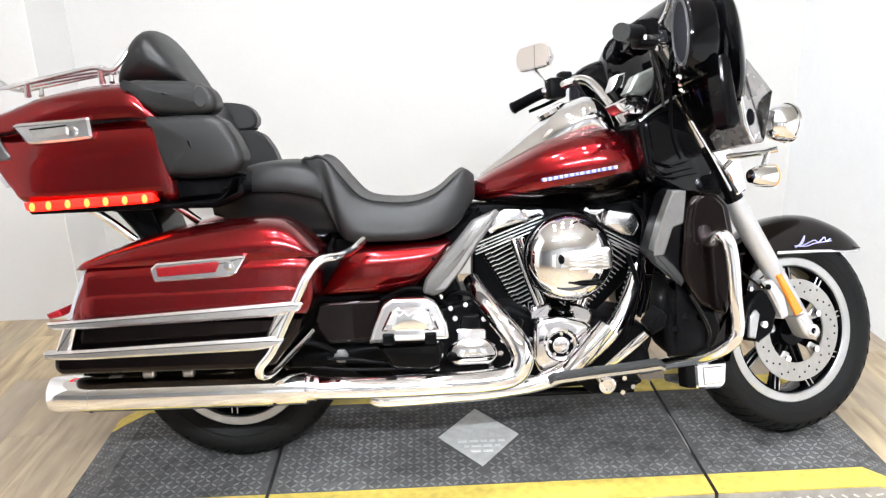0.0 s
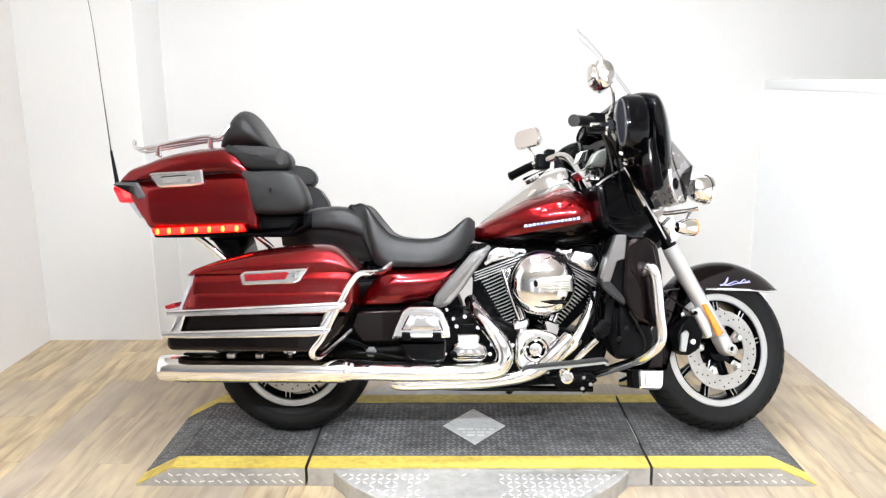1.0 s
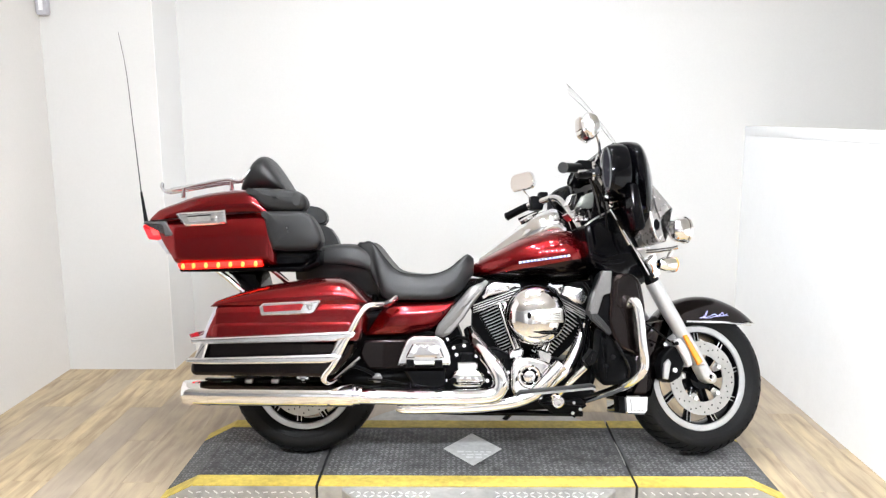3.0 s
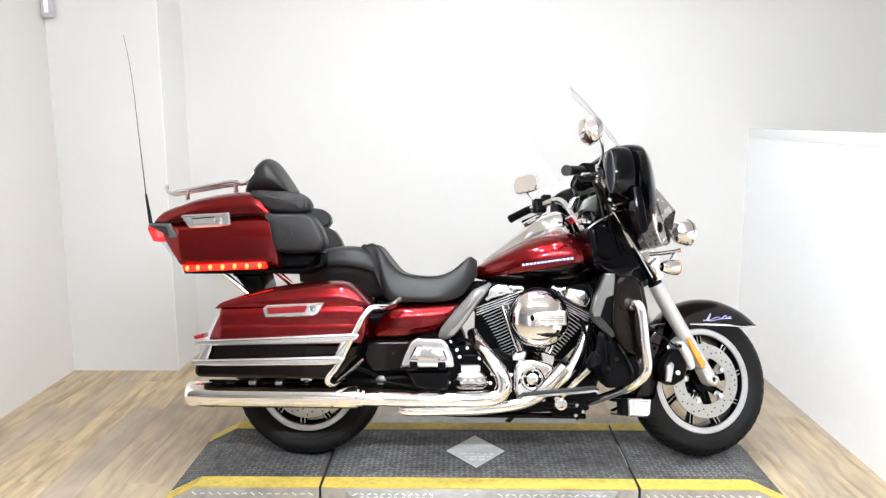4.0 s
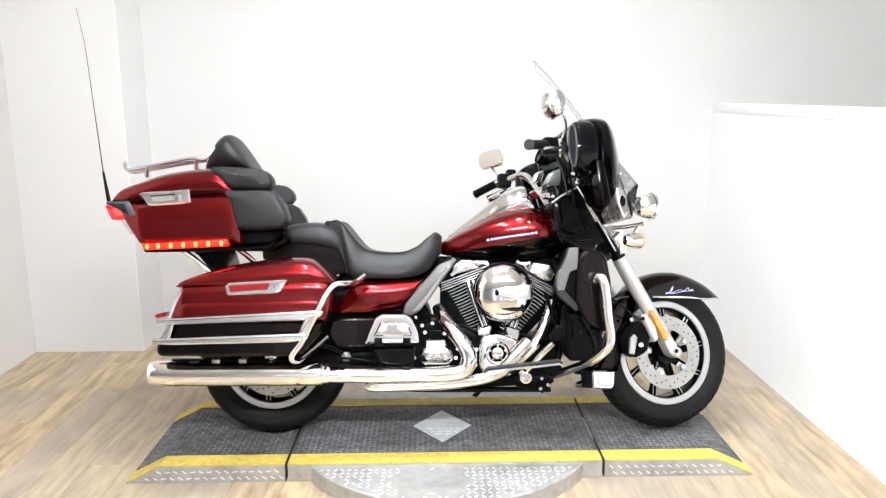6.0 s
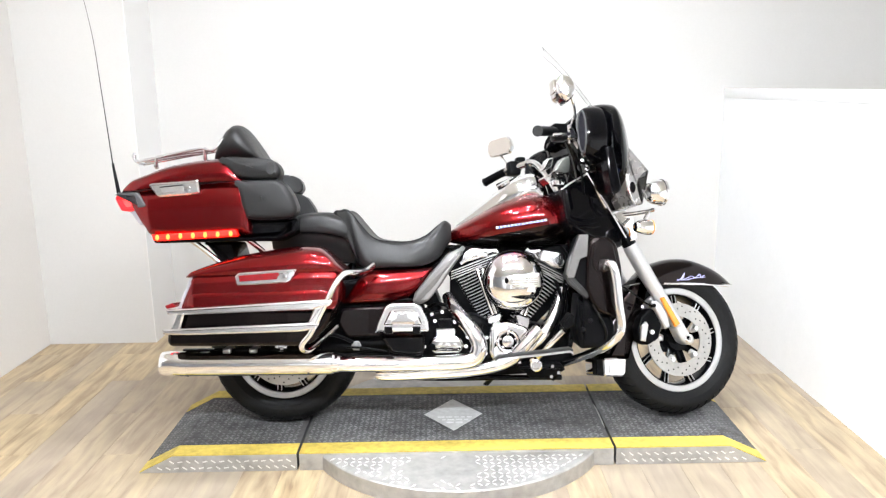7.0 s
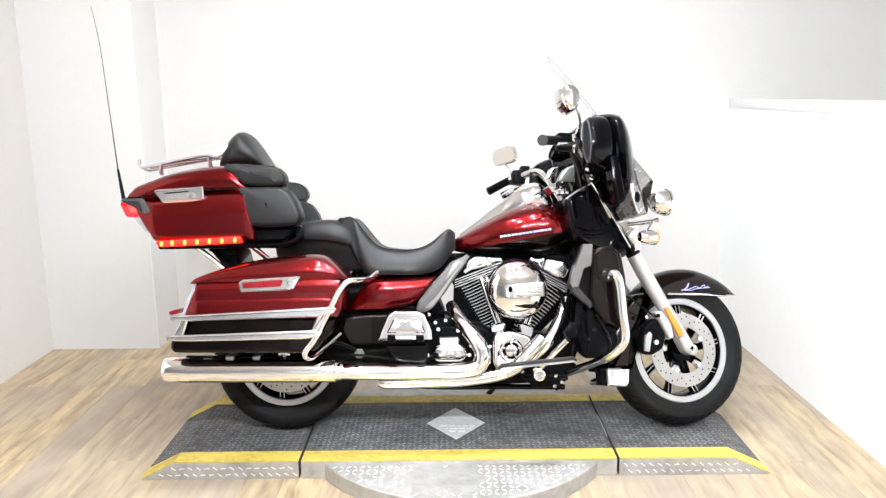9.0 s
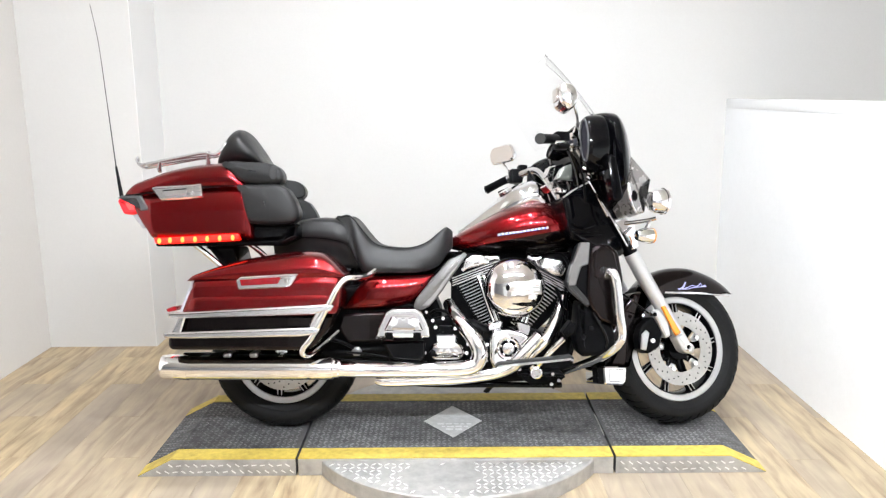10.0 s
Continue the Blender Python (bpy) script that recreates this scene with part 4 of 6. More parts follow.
part("pedal_pad", slab([(1.111, 0.491), (1.143, 0.533), (1.164, 0.520), (1.158, 0.487), (1.128, 0.470)], -0.39, -0.32, 0.006), SATIN, bike, "black rubber brake pedal pad")
part("jiffy_bracket", slab([(0.960, 0.308), (1.000, 0.317), (1.134, 0.315), (1.152, 0.293), (1.098, 0.262), (1.011, 0.263)], -0.21, -0.1, 0.008), SATIN, bike, "black footboard support")
for x, z in [(1.098, 0.308), (1.122, 0.283), (1.093, 0.268)]:
    bolt(x, -0.213, z, 0.008, bike)

# tank
tt = [(0.688, 0.830), (0.718, 0.857), (0.765, 0.887), (0.835, 0.925), (0.905, 0.962), (0.975, 0.986), (1.033, 0.999), (1.086, 0.999), (1.125, 0.982), (1.155, 0.949), (1.173, 0.910), (1.182, 0.870), (1.186, 0.842)]
tb = [(0.687, 0.810), (0.721, 0.798), (0.762, 0.791), (0.829, 0.783), (0.897, 0.778), (0.965, 0.775), (1.022, 0.774), (1.074, 0.776), (1.113, 0.782), (1.143, 0.793), (1.161, 0.806), (1.170, 0.820), (1.175, 0.833)]
tw = (0.05, 0.075, 0.105, 0.14, 0.165, 0.182, 0.19, 0.188, 0.18, 0.165, 0.14, 0.10, 0.05)
tank_bm = egg([(a[0], 0, b[1], a[1], w, 2.35) for a, b, w in zip(tt, tb, tw)], 40)
(ax, az), (bx, bz), (cx, cz) = [(0.693, 0.794), (0.917, 0.825), (1.153, 0.878)]
split = Vector((az - cz, 0, cx - ax)).normalized()
bmesh.ops.remove_doubles(tank_bm, verts=tank_bm.verts, dist=1e-5)
bmesh.ops.bisect_plane(tank_bm, geom=tank_bm.verts[:] + tank_bm.edges[:] + tank_bm.faces[:], plane_co=(ax, 0, az), plane_no=split)
for f in tank_bm.faces:
    f.material_index = 1 if (f.calc_center_median() - Vector((ax, 0, az))).dot(split) < 0 else 0
tank = part("fuel_tank", tank_bm, [RED, DARK], bike, "two-tone red over dark brown fuel tank")
(bx0, bz0), (bx1, bz1) = [(0.886, 0.858), (1.090, 0.886)]
badge = part("tank_badge", slab([(0.888, 0.861), (1.089, 0.889), (1.089, 0.881), (0.888, 0.853)], -0.1962, -0.165, 0.0006), BLUE, tank, "plain silver and blue name bar")
widths, gaps = (6, 4.5, 6, 4, 5, 6, 3, 6, 5, 6, 3, 6, 5, 6), 2.2
total, run = sum(widths) + gaps * 13, 0
for k, w in enumerate(widths):
    u = (run + w / 2) / total
    run += w + gaps
    x, z, hw, hh = bx0 + (bx1 - bx0) * u, bz0 + (bz1 - bz0) * u, (bx1 - bx0) * w / total / 2, 0.0038 + 0.003 * abs(u - 0.5)
    tilt = Matrix.Translation((x, -0.1965, z)) @ Matrix.Rotation(radians(-8), 4, "Y")
    plate = part("badge_plate", box(-hw * 0.78, hw * 0.78, 0, 0.003, -hh * 0.85, hh * 0.85, 0, tilt), WHITE, badge)
    for q in ((-0.3, 0.45) if w > 4.6 else (0.2,)):
        part("badge_bar", box(q * hw - hw * 0.13, q * hw + hw * 0.13, -0.0008, 0.001, -hh * 0.62, hh * 0.62, 0, tilt), GREYRUB, plate)
con = [(0.732, 0.872), (0.816, 0.937), (0.900, 1.005), (0.947, 1.045), (0.995, 1.065), (1.043, 1.079), (1.083, 1.062), (1.113, 1.019), (1.120, 0.990)]
part("console", egg([(x, 0, z - 0.13, z + 0.006, w, 2.1) for (x, z), w in zip(con, (0.03, 0.045, 0.06, 0.075, 0.088, 0.092, 0.088, 0.075, 0.045))], 32), CHROME, tank, "chrome tank console")
# Added black band: dark joint line, also covers the tank's reflection in the chrome.
part("console_band", egg([(x, 0, z - 0.14, z - 0.078, w + 0.003, 2.2) for (x, z), w in zip(con, (0.03, 0.045, 0.06, 0.075, 0.088, 0.092, 0.088, 0.075, 0.045))], 32), SATIN, tank, "black joint band hiding the tank reflection in the chrome")
part("fuel_door", lathe([(0.045, 0), (0.045, 0.010), (0.035, 0.016), (0.001, 0.018)], Matrix.Translation((con[3][0], 0, con[3][1] - 0.004)) @ Matrix.Rotation(radians(-28), 4, "Y"), 28), CHROME, tank)

# seat
st = [(-0.023, 0.894), (0.043, 0.914), (0.113, 0.932), (0.183, 0.938), (0.230, 0.933), (0.258, 0.942), (0.281, 0.947), (0.309, 0.932), (0.346, 0.885), (0.396, 0.831), (0.461, 0.814), (0.543, 0.813), (0.606, 0.835), (0.654, 0.874), (0.684, 0.893), (0.710, 0.876)]
sb = [(-0.001, 0.787), (0.062, 0.770), (0.129, 0.756), (0.197, 0.742), (0.242, 0.732), (0.269, 0.727), (0.291, 0.720), (0.318, 0.713), (0.354, 0.708), (0.404, 0.707), (0.467, 0.707), (0.546, 0.706), (0.607, 0.714), (0.652, 0.736), (0.682, 0.776), (0.707, 0.812)]
sw = (0.12, 0.15, 0.165, 0.17, 0.17, 0.172, 0.175, 0.19, 0.20, 0.205, 0.205, 0.20, 0.18, 0.155, 0.13, 0.10)
PILLION = [(0.0, 1.0), (0.45, 0.995), (0.78, 0.965), (0.94, 0.88), (1.0, 0.72), (0.985, 0.58), (0.93, 0.54), (0.88, 0.40), (0.78, 0.20), (0.68, 0.03), (0.4, 0.0)]
BUCKET = [(0.0, 0.94), (0.38, 0.96), (0.60, 1.0), (0.72, 0.985), (0.80, 0.90), (0.88, 0.72), (0.96, 0.48), (1.0, 0.26), (0.99, 0.10), (0.92, 0.02), (0.5, 0.0)]


def saddle(stations, prof, shear=0.0):
    """A padded seat along x: stations (x, z low, z high, half width, shear share) with one cross-section."""
    half = spline([(a, b, 0) for a, b in prof], 4)
    rings = []
    for x, lo, hi, w, k in spline(stations, 4):
        side = [(x + k * shear * (1 - f), w * u, lo + (hi - lo) * f) for u, f, _ in half]
        rings.append([(a, -b, c) for a, b, c in side] + [(a, b, c) for a, b, c in side[::-1][:-1]])
    return skin(bmesh.new(), rings)


pillion = [(a[0], b[1], a[1], w, 0) for a, b, w in zip(st, sb, sw)][:5] + [(0.275, 0.728, 0.915, 0.165, 0), (0.32, 0.72, 0.87, 0.15, 0)]
seat = part("seat", saddle(pillion, PILLION), VINYL, bike, "black vinyl two-up seat with bucket", sharp=60)
bucket = [(0.226, 0.80, 0.918, 0.130, 1.0), (0.232, 0.762, 0.934, 0.152, 1.0), (0.244, 0.738, 0.943, 0.166, 1.0)] + [(a[0], b[1], a[1], w, k) for a, b, w, k in zip(st[5:], sb[5:], sw[5:], (0.9, 0.7, 0.45, 0.2, 0, 0, 0, 0, 0, 0, 0))]
part("rider_seat", saddle(bucket, BUCKET, 0.085), VINYL, seat, "black vinyl rider bucket", sharp=60)
for s in (-1, 1):
    part("seam", tube([(x, s * w * 0.955, zl + (zh - zl) * 0.56) for x, zl, zh, w, k in pillion[:6]], 0.0032, 6, 4), SATIN, seat)
    part("seam", tube([(x + k * 0.085 * 0.05, s * w * 0.745, zl + (zh - zl) * 0.968) for x, zl, zh, w, k in bucket[2:12]], 0.0026, 6, 4), SATIN, seat)

# tour box
TW = 0.285
lt_o = [(-0.650, 1.049), (-0.631, 1.069), (-0.607, 1.085), (-0.556, 1.103), (-0.467, 1.133), (-0.361, 1.150), (-0.268, 1.158), (-0.224, 1.155), (-0.201, 1.141), (-0.173, 1.101), (-0.151, 1.071)]
lb_o = [(-0.561, 1.024), (-0.543, 1.024), (-0.522, 1.026), (-0.474, 1.027), (-0.391, 1.037), (-0.293, 1.047), (-0.206, 1.052), (-0.165, 1.054), (-0.143, 1.054), (-0.117, 1.053), (-0.095, 1.053)]
pt_o = [(-0.561, 1.026), (-0.539, 1.026), (-0.509, 1.028), (-0.474, 1.030), (-0.439, 1.031), (-0.282, 1.049), (-0.108, 1.053), (-0.092, 1.023), (-0.075, 0.942), (-0.063, 0.888)]
pb_o = [(-0.561, 1.015), (-0.540, 0.980), (-0.510, 0.928), (-0.476, 0.871), (-0.442, 0.842), (-0.286, 0.838), (-0.112, 0.841), (-0.094, 0.840), (-0.077, 0.840), (-0.064, 0.840)]
pack_body = part("tour_box", egg([(a[0], 0, b[1], a[1], w, 7) for a, b, w in zip(pt_o, pb_o, (0.22, 0.255, 0.272, 0.28, 0.283, 0.286, 0.286, 0.284, 0.28, 0.26))], 48), RED, bike, "red hard luggage box with lit LED strip")
lw = (0.262, 0.270, 0.276, 0.280, 0.284, 0.287, 0.287, 0.287, 0.286, 0.284, 0.28)
part("lid", egg([(b[0], 0, b[1] - 0.035, max(a[1], b[1] + 0.012), w, 3.4) for a, b, w in zip(lt_o, lb_o, lw)], 40, lb_o[0][1] - 0.004), RED, pack_body, "red luggage lid")
part("lid_seam", slab([(-0.554, 1.024), (-0.472, 1.029), (-0.259, 1.053), (-0.094, 1.057), (-0.094, 1.053), (-0.259, 1.048), (-0.472, 1.025), (-0.555, 1.019)], -TW - 0.001, TW + 0.001, 0.001), SATIN, pack_body)
lt = part("latch", slab([(-0.448, 1.046), (-0.435, 1.052), (-0.288, 1.059), (-0.257, 1.063), (-0.252, 1.011), (-0.302, 1.005), (-0.406, 1.000), (-0.418, 1.007)], -0.301, -0.275, 0.006, 0.0), SATINCHROME, pack_body, "chrome lid latch")
part("latch_recess", slab([(-0.402, 1.035), (-0.312, 1.042), (-0.312, 1.022), (-0.394, 1.015)], -0.3025, -0.29, 0.001), STEEL, lt)
part("latch_lip", slab([(-0.402, 1.038), (-0.312, 1.045), (-0.312, 1.041), (-0.402, 1.034)], -0.3035, -0.29, 0.001), SATIN, lt)
(lx, lz), = [(-0.298, 1.028)]
part("key_lock", lathe([(0.012, 0.0), (0.012, 0.010), (0.005, 0.011)], disc_at(lx, -0.30, lz), 16), CHROME, lt)
strip_o = [(-0.442, 0.855), (-0.124, 0.869), (-0.116, 0.864), (-0.114, 0.847), (-0.123, 0.843), (-0.421, 0.831), (-0.436, 0.836)]
leds = part("led_strip", slab(strip_o, -0.296, -0.25, 0.005), LED_ON, pack_body, "lit red LED light strip")
for x, z in [(-0.419, 0.844), (-0.378, 0.846), (-0.330, 0.848), (-0.282, 0.849), (-0.235, 0.851), (-0.187, 0.852), (-0.137, 0.854)]:
    part("led", lathe([(0.0095, 0.0), (0.0075, 0.003), (0.001, 0.004)], disc_at(x, -0.296, z) @ Matrix.Diagonal((0.8, 1.2, 1, 1)), 14), LED_HOT, leds, "glowing orange LED")
part("base_tray", slab([(-0.444, 0.836), (-0.075, 0.842), (0.034, 0.847), (0.105, 0.904), (0.105, 0.853), (0.034, 0.821), (-0.098, 0.823), (-0.427, 0.822)], -0.26, 0.26, 0.012), BLACK, pack_body, "black base tray")
tail = part("tail_lamp", slab([(-0.595, 1.002), (-0.586, 1.011), (-0.516, 1.015), (-0.499, 0.962), (-0.508, 0.953), (-0.570, 0.949)], -0.26, 0.26, 0.010), TAIL_ON, pack_body, "lit red wrap-around tail lamp")
part("lamp_core", slab([(-0.567, 0.995), (-0.523, 1.001), (-0.513, 0.968), (-0.550, 0.964)], -0.263, 0.20, 0.004), TAIL_HOT, tail)
part("lamp_bezel", slab([(-0.582, 1.010), (-0.569, 1.021), (-0.495, 1.020), (-0.465, 0.972), (-0.469, 0.963), (-0.496, 0.961), (-0.508, 1.003)], -0.287, -0.20, 0.004), MIDGREY, tail, "grey lamp surround")
part("lamp_lower", slab([(-0.535, 0.946), (-0.513, 0.951), (-0.483, 0.898), (-0.496, 0.893)], -0.262, 0.26, 0.003), SMOKE, tail)
ant = [(-0.602, -0.200, 1.024), (-0.623, -0.200, 1.141), (-0.658, -0.200, 1.408), (-0.688, -0.200, 1.630), (-0.721, -0.200, 1.786)]
aerial = part("aerial", tube(ant[1:], [0.0024, 0.0016, 0.0012, 0.0009], 6, 5), GREYRUB, bike, "thin black whip aerial")
part("aerial_base", tube(ant[:2], [0.008, 0.0045], 10, 1), SATIN, aerial)
# backrest and arm pads
bk = [(-0.254, 1.173), (-0.240, 1.201), (-0.205, 1.272), (-0.181, 1.298), (-0.162, 1.305), (-0.139, 1.295), (-0.101, 1.242), (-0.064, 1.180), (-0.051, 1.152)]
br = egg([(x, 0, bk[0][1] - 0.03, z, w, 2.4) for (x, z), w in zip(bk, (0.08, 0.12, 0.155, 0.17, 0.175, 0.175, 0.165, 0.14, 0.10))], 32)
part("backrest", br, VINYL, bike, "black vinyl passenger backrest")
pads = (("arm_pad", [(-0.173, 1.145), (-0.151, 1.151), (-0.123, 1.151), (-0.090, 1.148), (-0.025, 1.145), (0.019, 1.138), (0.043, 1.121), (0.055, 1.099)], [(-0.174, 1.132), (-0.152, 1.105), (-0.124, 1.081), (-0.092, 1.065), (-0.026, 1.060), (0.018, 1.060), (0.042, 1.064), (0.055, 1.077)], (0.05, 0.07, 0.08, 0.085, 0.087, 0.085, 0.075, 0.05), "black vinyl arm pad"),
        ("side_pad", [(-0.115, 1.052), (-0.098, 1.058), (-0.076, 1.058), (-0.024, 1.059), (0.037, 1.059), (0.072, 1.041), (0.100, 0.999), (0.116, 0.955)], [(-0.111, 1.037), (-0.099, 0.967), (-0.078, 0.910), (-0.026, 0.903), (0.035, 0.904), (0.070, 0.906), (0.098, 0.912), (0.116, 0.934)], (0.085, 0.092, 0.095, 0.096, 0.096, 0.094, 0.088, 0.07), "black vinyl side pad"))
for s, drop in ((-1, 0.0), (1, 0.028)):
    for nm, top, low, ws, lab in pads:
        out = [(x, z - drop) for x, z in top] + [(x, z - drop) for x, z in low[::-1]]
        part(nm, slab(out, s * (0.293 if nm == "side_pad" else 0.284), s * 0.20, 0.020, 0.003, 0.010), VINYL, bike, lab)
        part("pad_piping", tube([(x, s * (0.277 if nm == "side_pad" else 0.268), z - drop) for x, z in low[2:-1]], 0.0035, 6, 3), SATIN, bike, "black pad piping")
part("box_neck", egg([(a[0], 0, b[1], a[1], w, 5) for a, b, w in zip([(-0.096, 0.915), (-0.063, 0.914), (-0.009, 0.912), (0.057, 0.911), (0.106, 0.912)], [(-0.097, 0.836), (-0.065, 0.835), (-0.010, 0.839), (0.056, 0.847), (0.105, 0.882)], (0.25, 0.26, 0.26, 0.25, 0.22))], 32), BLACK, bike, "black lower box moulding")
part("back_pad", slab([(-0.084, 1.140), (-0.04, 1.110), (0.0, 1.034), (0.035, 0.946), (0.01, 0.913), (-0.087, 0.915)], -0.2, 0.2, 0.03), VINYL, bike, "black vinyl back cushion")
# speaker ends of the arm pads
for s, drop in ((-1, 0.0), (1, 0.028)):
    part("pad_speaker", slab([(0.018 + 0.022 * math.cos(a), 1.103 - drop + 0.031 * math.sin(a)) for a in np.linspace(0, 2 * math.pi, 20, False)], s * 0.286, s * 0.26, 0.006), GREYRUB, bike, "dark grey round speaker face in the arm pad")
# rack
rk = part("luggage_rack", tube([(-0.642, 0.170, 1.172), (-0.546, 0.170, 1.188), (-0.421, 0.170, 1.209), (-0.351, 0.170, 1.218), (-0.283, 0.160, 1.228)], 0.0065, 10, 5), RAIL, bike, "silver tubular luggage rack")
for pts in ([(-0.564, -0.130, 1.183), (-0.551, -0.130, 1.155), (-0.428, -0.170, 1.170), (-0.315, -0.170, 1.191), (-0.279, -0.170, 1.195), (-0.238, -0.170, 1.188), (-0.215, -0.170, 1.206), (-0.198, -0.150, 1.235), (-0.190, -0.130, 1.228)],
            [(-0.642, 0.170, 1.172), (-0.640, 0.100, 1.173), (-0.620, 0.000, 1.187), (-0.564, -0.130, 1.183)], [(-0.555, -0.060, 1.166), (-0.396, -0.060, 1.190), (-0.284, -0.060, 1.200)], [(-0.595, 0.060, 1.171), (-0.435, 0.060, 1.195), (-0.314, 0.060, 1.208)],
            [(-0.351, 0.170, 1.218), (-0.306, 0.000, 1.204), (-0.265, -0.170, 1.197)]):
    part("rack_rail", tube(pts, 0.0062, 10, 5), RAIL, rk)
for pts in ([(-0.461, -0.170, 1.164), (-0.471, -0.150, 1.130)], [(-0.270, -0.170, 1.193), (-0.272, -0.150, 1.157)], [(-0.584, 0.170, 1.178), (-0.581, 0.160, 1.153)], [(-0.371, 0.170, 1.213), (-0.366, 0.160, 1.187)]):
    part("rack_foot", tube(pts, [0.006, 0.009], 10, 1), RAIL, rk)
for pts in ([(-0.322, -0.200, 0.834), (-0.281, -0.190, 0.802), (-0.211, -0.180, 0.738)], [(-0.110, -0.200, 0.840), (-0.079, -0.190, 0.817), (-0.042, -0.170, 0.780)]):
    part("box_stay", tube(pts, 0.011, 12, 3, flat=0.6), CHROME, bike, "chrome luggage stay")
part("box_support", slab([(-0.296, 0.823), (-0.181, 0.822), (-0.155, 0.729), (-0.217, 0.716), (-0.240, 0.754)], -0.11, 0.11, 0.01), BLACK, bike, "black luggage support")

# saddlebags
for s in (-1, 1):
    gt = [(-0.292, 0.587), (-0.275, 0.628), (-0.249, 0.686), (-0.237, 0.702), (-0.137, 0.707), (0.028, 0.716), (0.194, 0.718), (0.260, 0.717), (0.284, 0.708), (0.296, 0.688)]
    gb = [(-0.292, 0.566), (-0.276, 0.566), (-0.251, 0.566), (-0.239, 0.566), (-0.139, 0.565), (0.026, 0.563), (0.191, 0.561), (0.233, 0.560), (0.258, 0.580), (0.283, 0.638)]
    bag = part("saddlebag", egg([(a[0], s * 0.315, b[1], a[1], w, 6) for a, b, w in zip(gt, gb, (0.10, 0.112, 0.119, 0.121, 0.122, 0.122, 0.122, 0.12, 0.114, 0.10))], 40), RED, bike, "red hard saddlebag with chrome guard rails")
    bt = [(-0.277, 0.698), (-0.264, 0.713), (-0.247, 0.723), (-0.173, 0.748), (-0.064, 0.775), (0.044, 0.791), (0.130, 0.801), (0.200, 0.800), (0.238, 0.787), (0.270, 0.758), (0.306, 0.717)]
    bl = [(-0.237, 0.702), (-0.224, 0.704), (-0.208, 0.706), (-0.137, 0.709), (-0.034, 0.712), (0.070, 0.713), (0.152, 0.714), (0.218, 0.715), (0.256, 0.715), (0.287, 0.715), (0.322, 0.714)]
    part("bag_lid", egg([(a[0], s * 0.315, b[1] - (a[1] - b[1]) * 0.5 - 0.012, a[1], w, 2.3) for a, b, w in zip(bt, bl, (0.09, 0.105, 0.112, 0.117, 0.119, 0.12, 0.12, 0.12, 0.119, 0.116, 0.10))], 36), RED, bag, "red saddlebag lid")
    part("bag_foot", slab([(-0.304, 0.578), (0.269, 0.571), (0.251, 0.519), (0.188, 0.443), (0.146, 0.435), (-0.331, 0.441), (-0.345, 0.454), (-0.345, 0.479)], s * 0.425, s * 0.21, 0.014, 0.0, 0.012), DARK, bag, "dark lower part of the saddlebag")
    wt = [(-0.265, 0.618), (-0.239, 0.639), (-0.136, 0.642), (0.029, 0.644), (0.194, 0.646), (0.243, 0.643), (0.264, 0.631)]
    wb = [(-0.265, 0.567), (-0.241, 0.567), (-0.137, 0.565), (0.028, 0.563), (0.193, 0.561), (0.238, 0.573), (0.263, 0.604)]
    part("bag_belt", egg([(a[0], s * 0.315, b[1], a[1], w, 9) for a, b, w in zip(wt, wb, (0.116, 0.1245, 0.1262, 0.1265, 0.1262, 0.1245, 0.118))], 40), RED, bag, "red lower belt of the bag")
    rf = part("bag_reflector", slab([(-0.085, 0.695), (-0.069, 0.709), (0.129, 0.719), (0.142, 0.717), (0.116, 0.678), (0.096, 0.670), (-0.077, 0.664)], s * 0.450, s * 0.43, 0.004), CHROME, bag, "chrome latch bezel with red reflector")
    part("lens", slab([(-0.070, 0.699), (0.074, 0.708), (0.080, 0.704), (0.069, 0.683), (-0.066, 0.677)], s * 0.454, s * 0.44, 0.002), REDLENS, rf, "red reflector")
    (ex, ez), = [(0.102, 0.697)]
    part("lock", lathe([(0.012, 0), (0.012, 0.003), (0.006, 0.004)], disc_at(ex, s * 0.451 if s < 0 else 0.44, ez), 16), CHROME, rf)
    for o in ([(-0.333, 0.581), (-0.236, 0.584), (0.247, 0.607), (0.273, 0.603), (0.261, 0.584), (0.195, 0.573), (-0.257, 0.562), (-0.327, 0.563)], [(-0.348, 0.510), (-0.237, 0.512), (0.194, 0.524), (0.223, 0.519), (0.210, 0.501), (0.153, 0.493), (-0.258, 0.488), (-0.345, 0.491)]):
        rail = part("guard_rail", slab(o, s * 0.468, s * 0.444, 0.006), SATINCHROME, bag, "chrome guard rail")
    for o in ([(-0.294, 0.573), (-0.265, 0.574), (-0.287, 0.503), (-0.324, 0.501)], [(0.207, 0.583), (0.240, 0.591), (0.198, 0.509), (0.169, 0.505)]):
        part("guard_post", slab(o, s * 0.460, s * 0.446, 0.006), SATINCHROME, bag)
    part("rear_lens", slab([(-0.352, 0.592), (-0.322, 0.602), (-0.312, 0.586), (-0.345, 0.580)], s * 0.42, s * 0.34, 0.003), REDLENS, bag, "small red rear reflector")
    part("bag_edge", tube([(x, s * 0.40, z) for x, z in [(-0.250, 0.701), (-0.276, 0.638), (-0.307, 0.564)]], 0.008, 8, 3), SMOKE, bag, "grey rear edge strip")
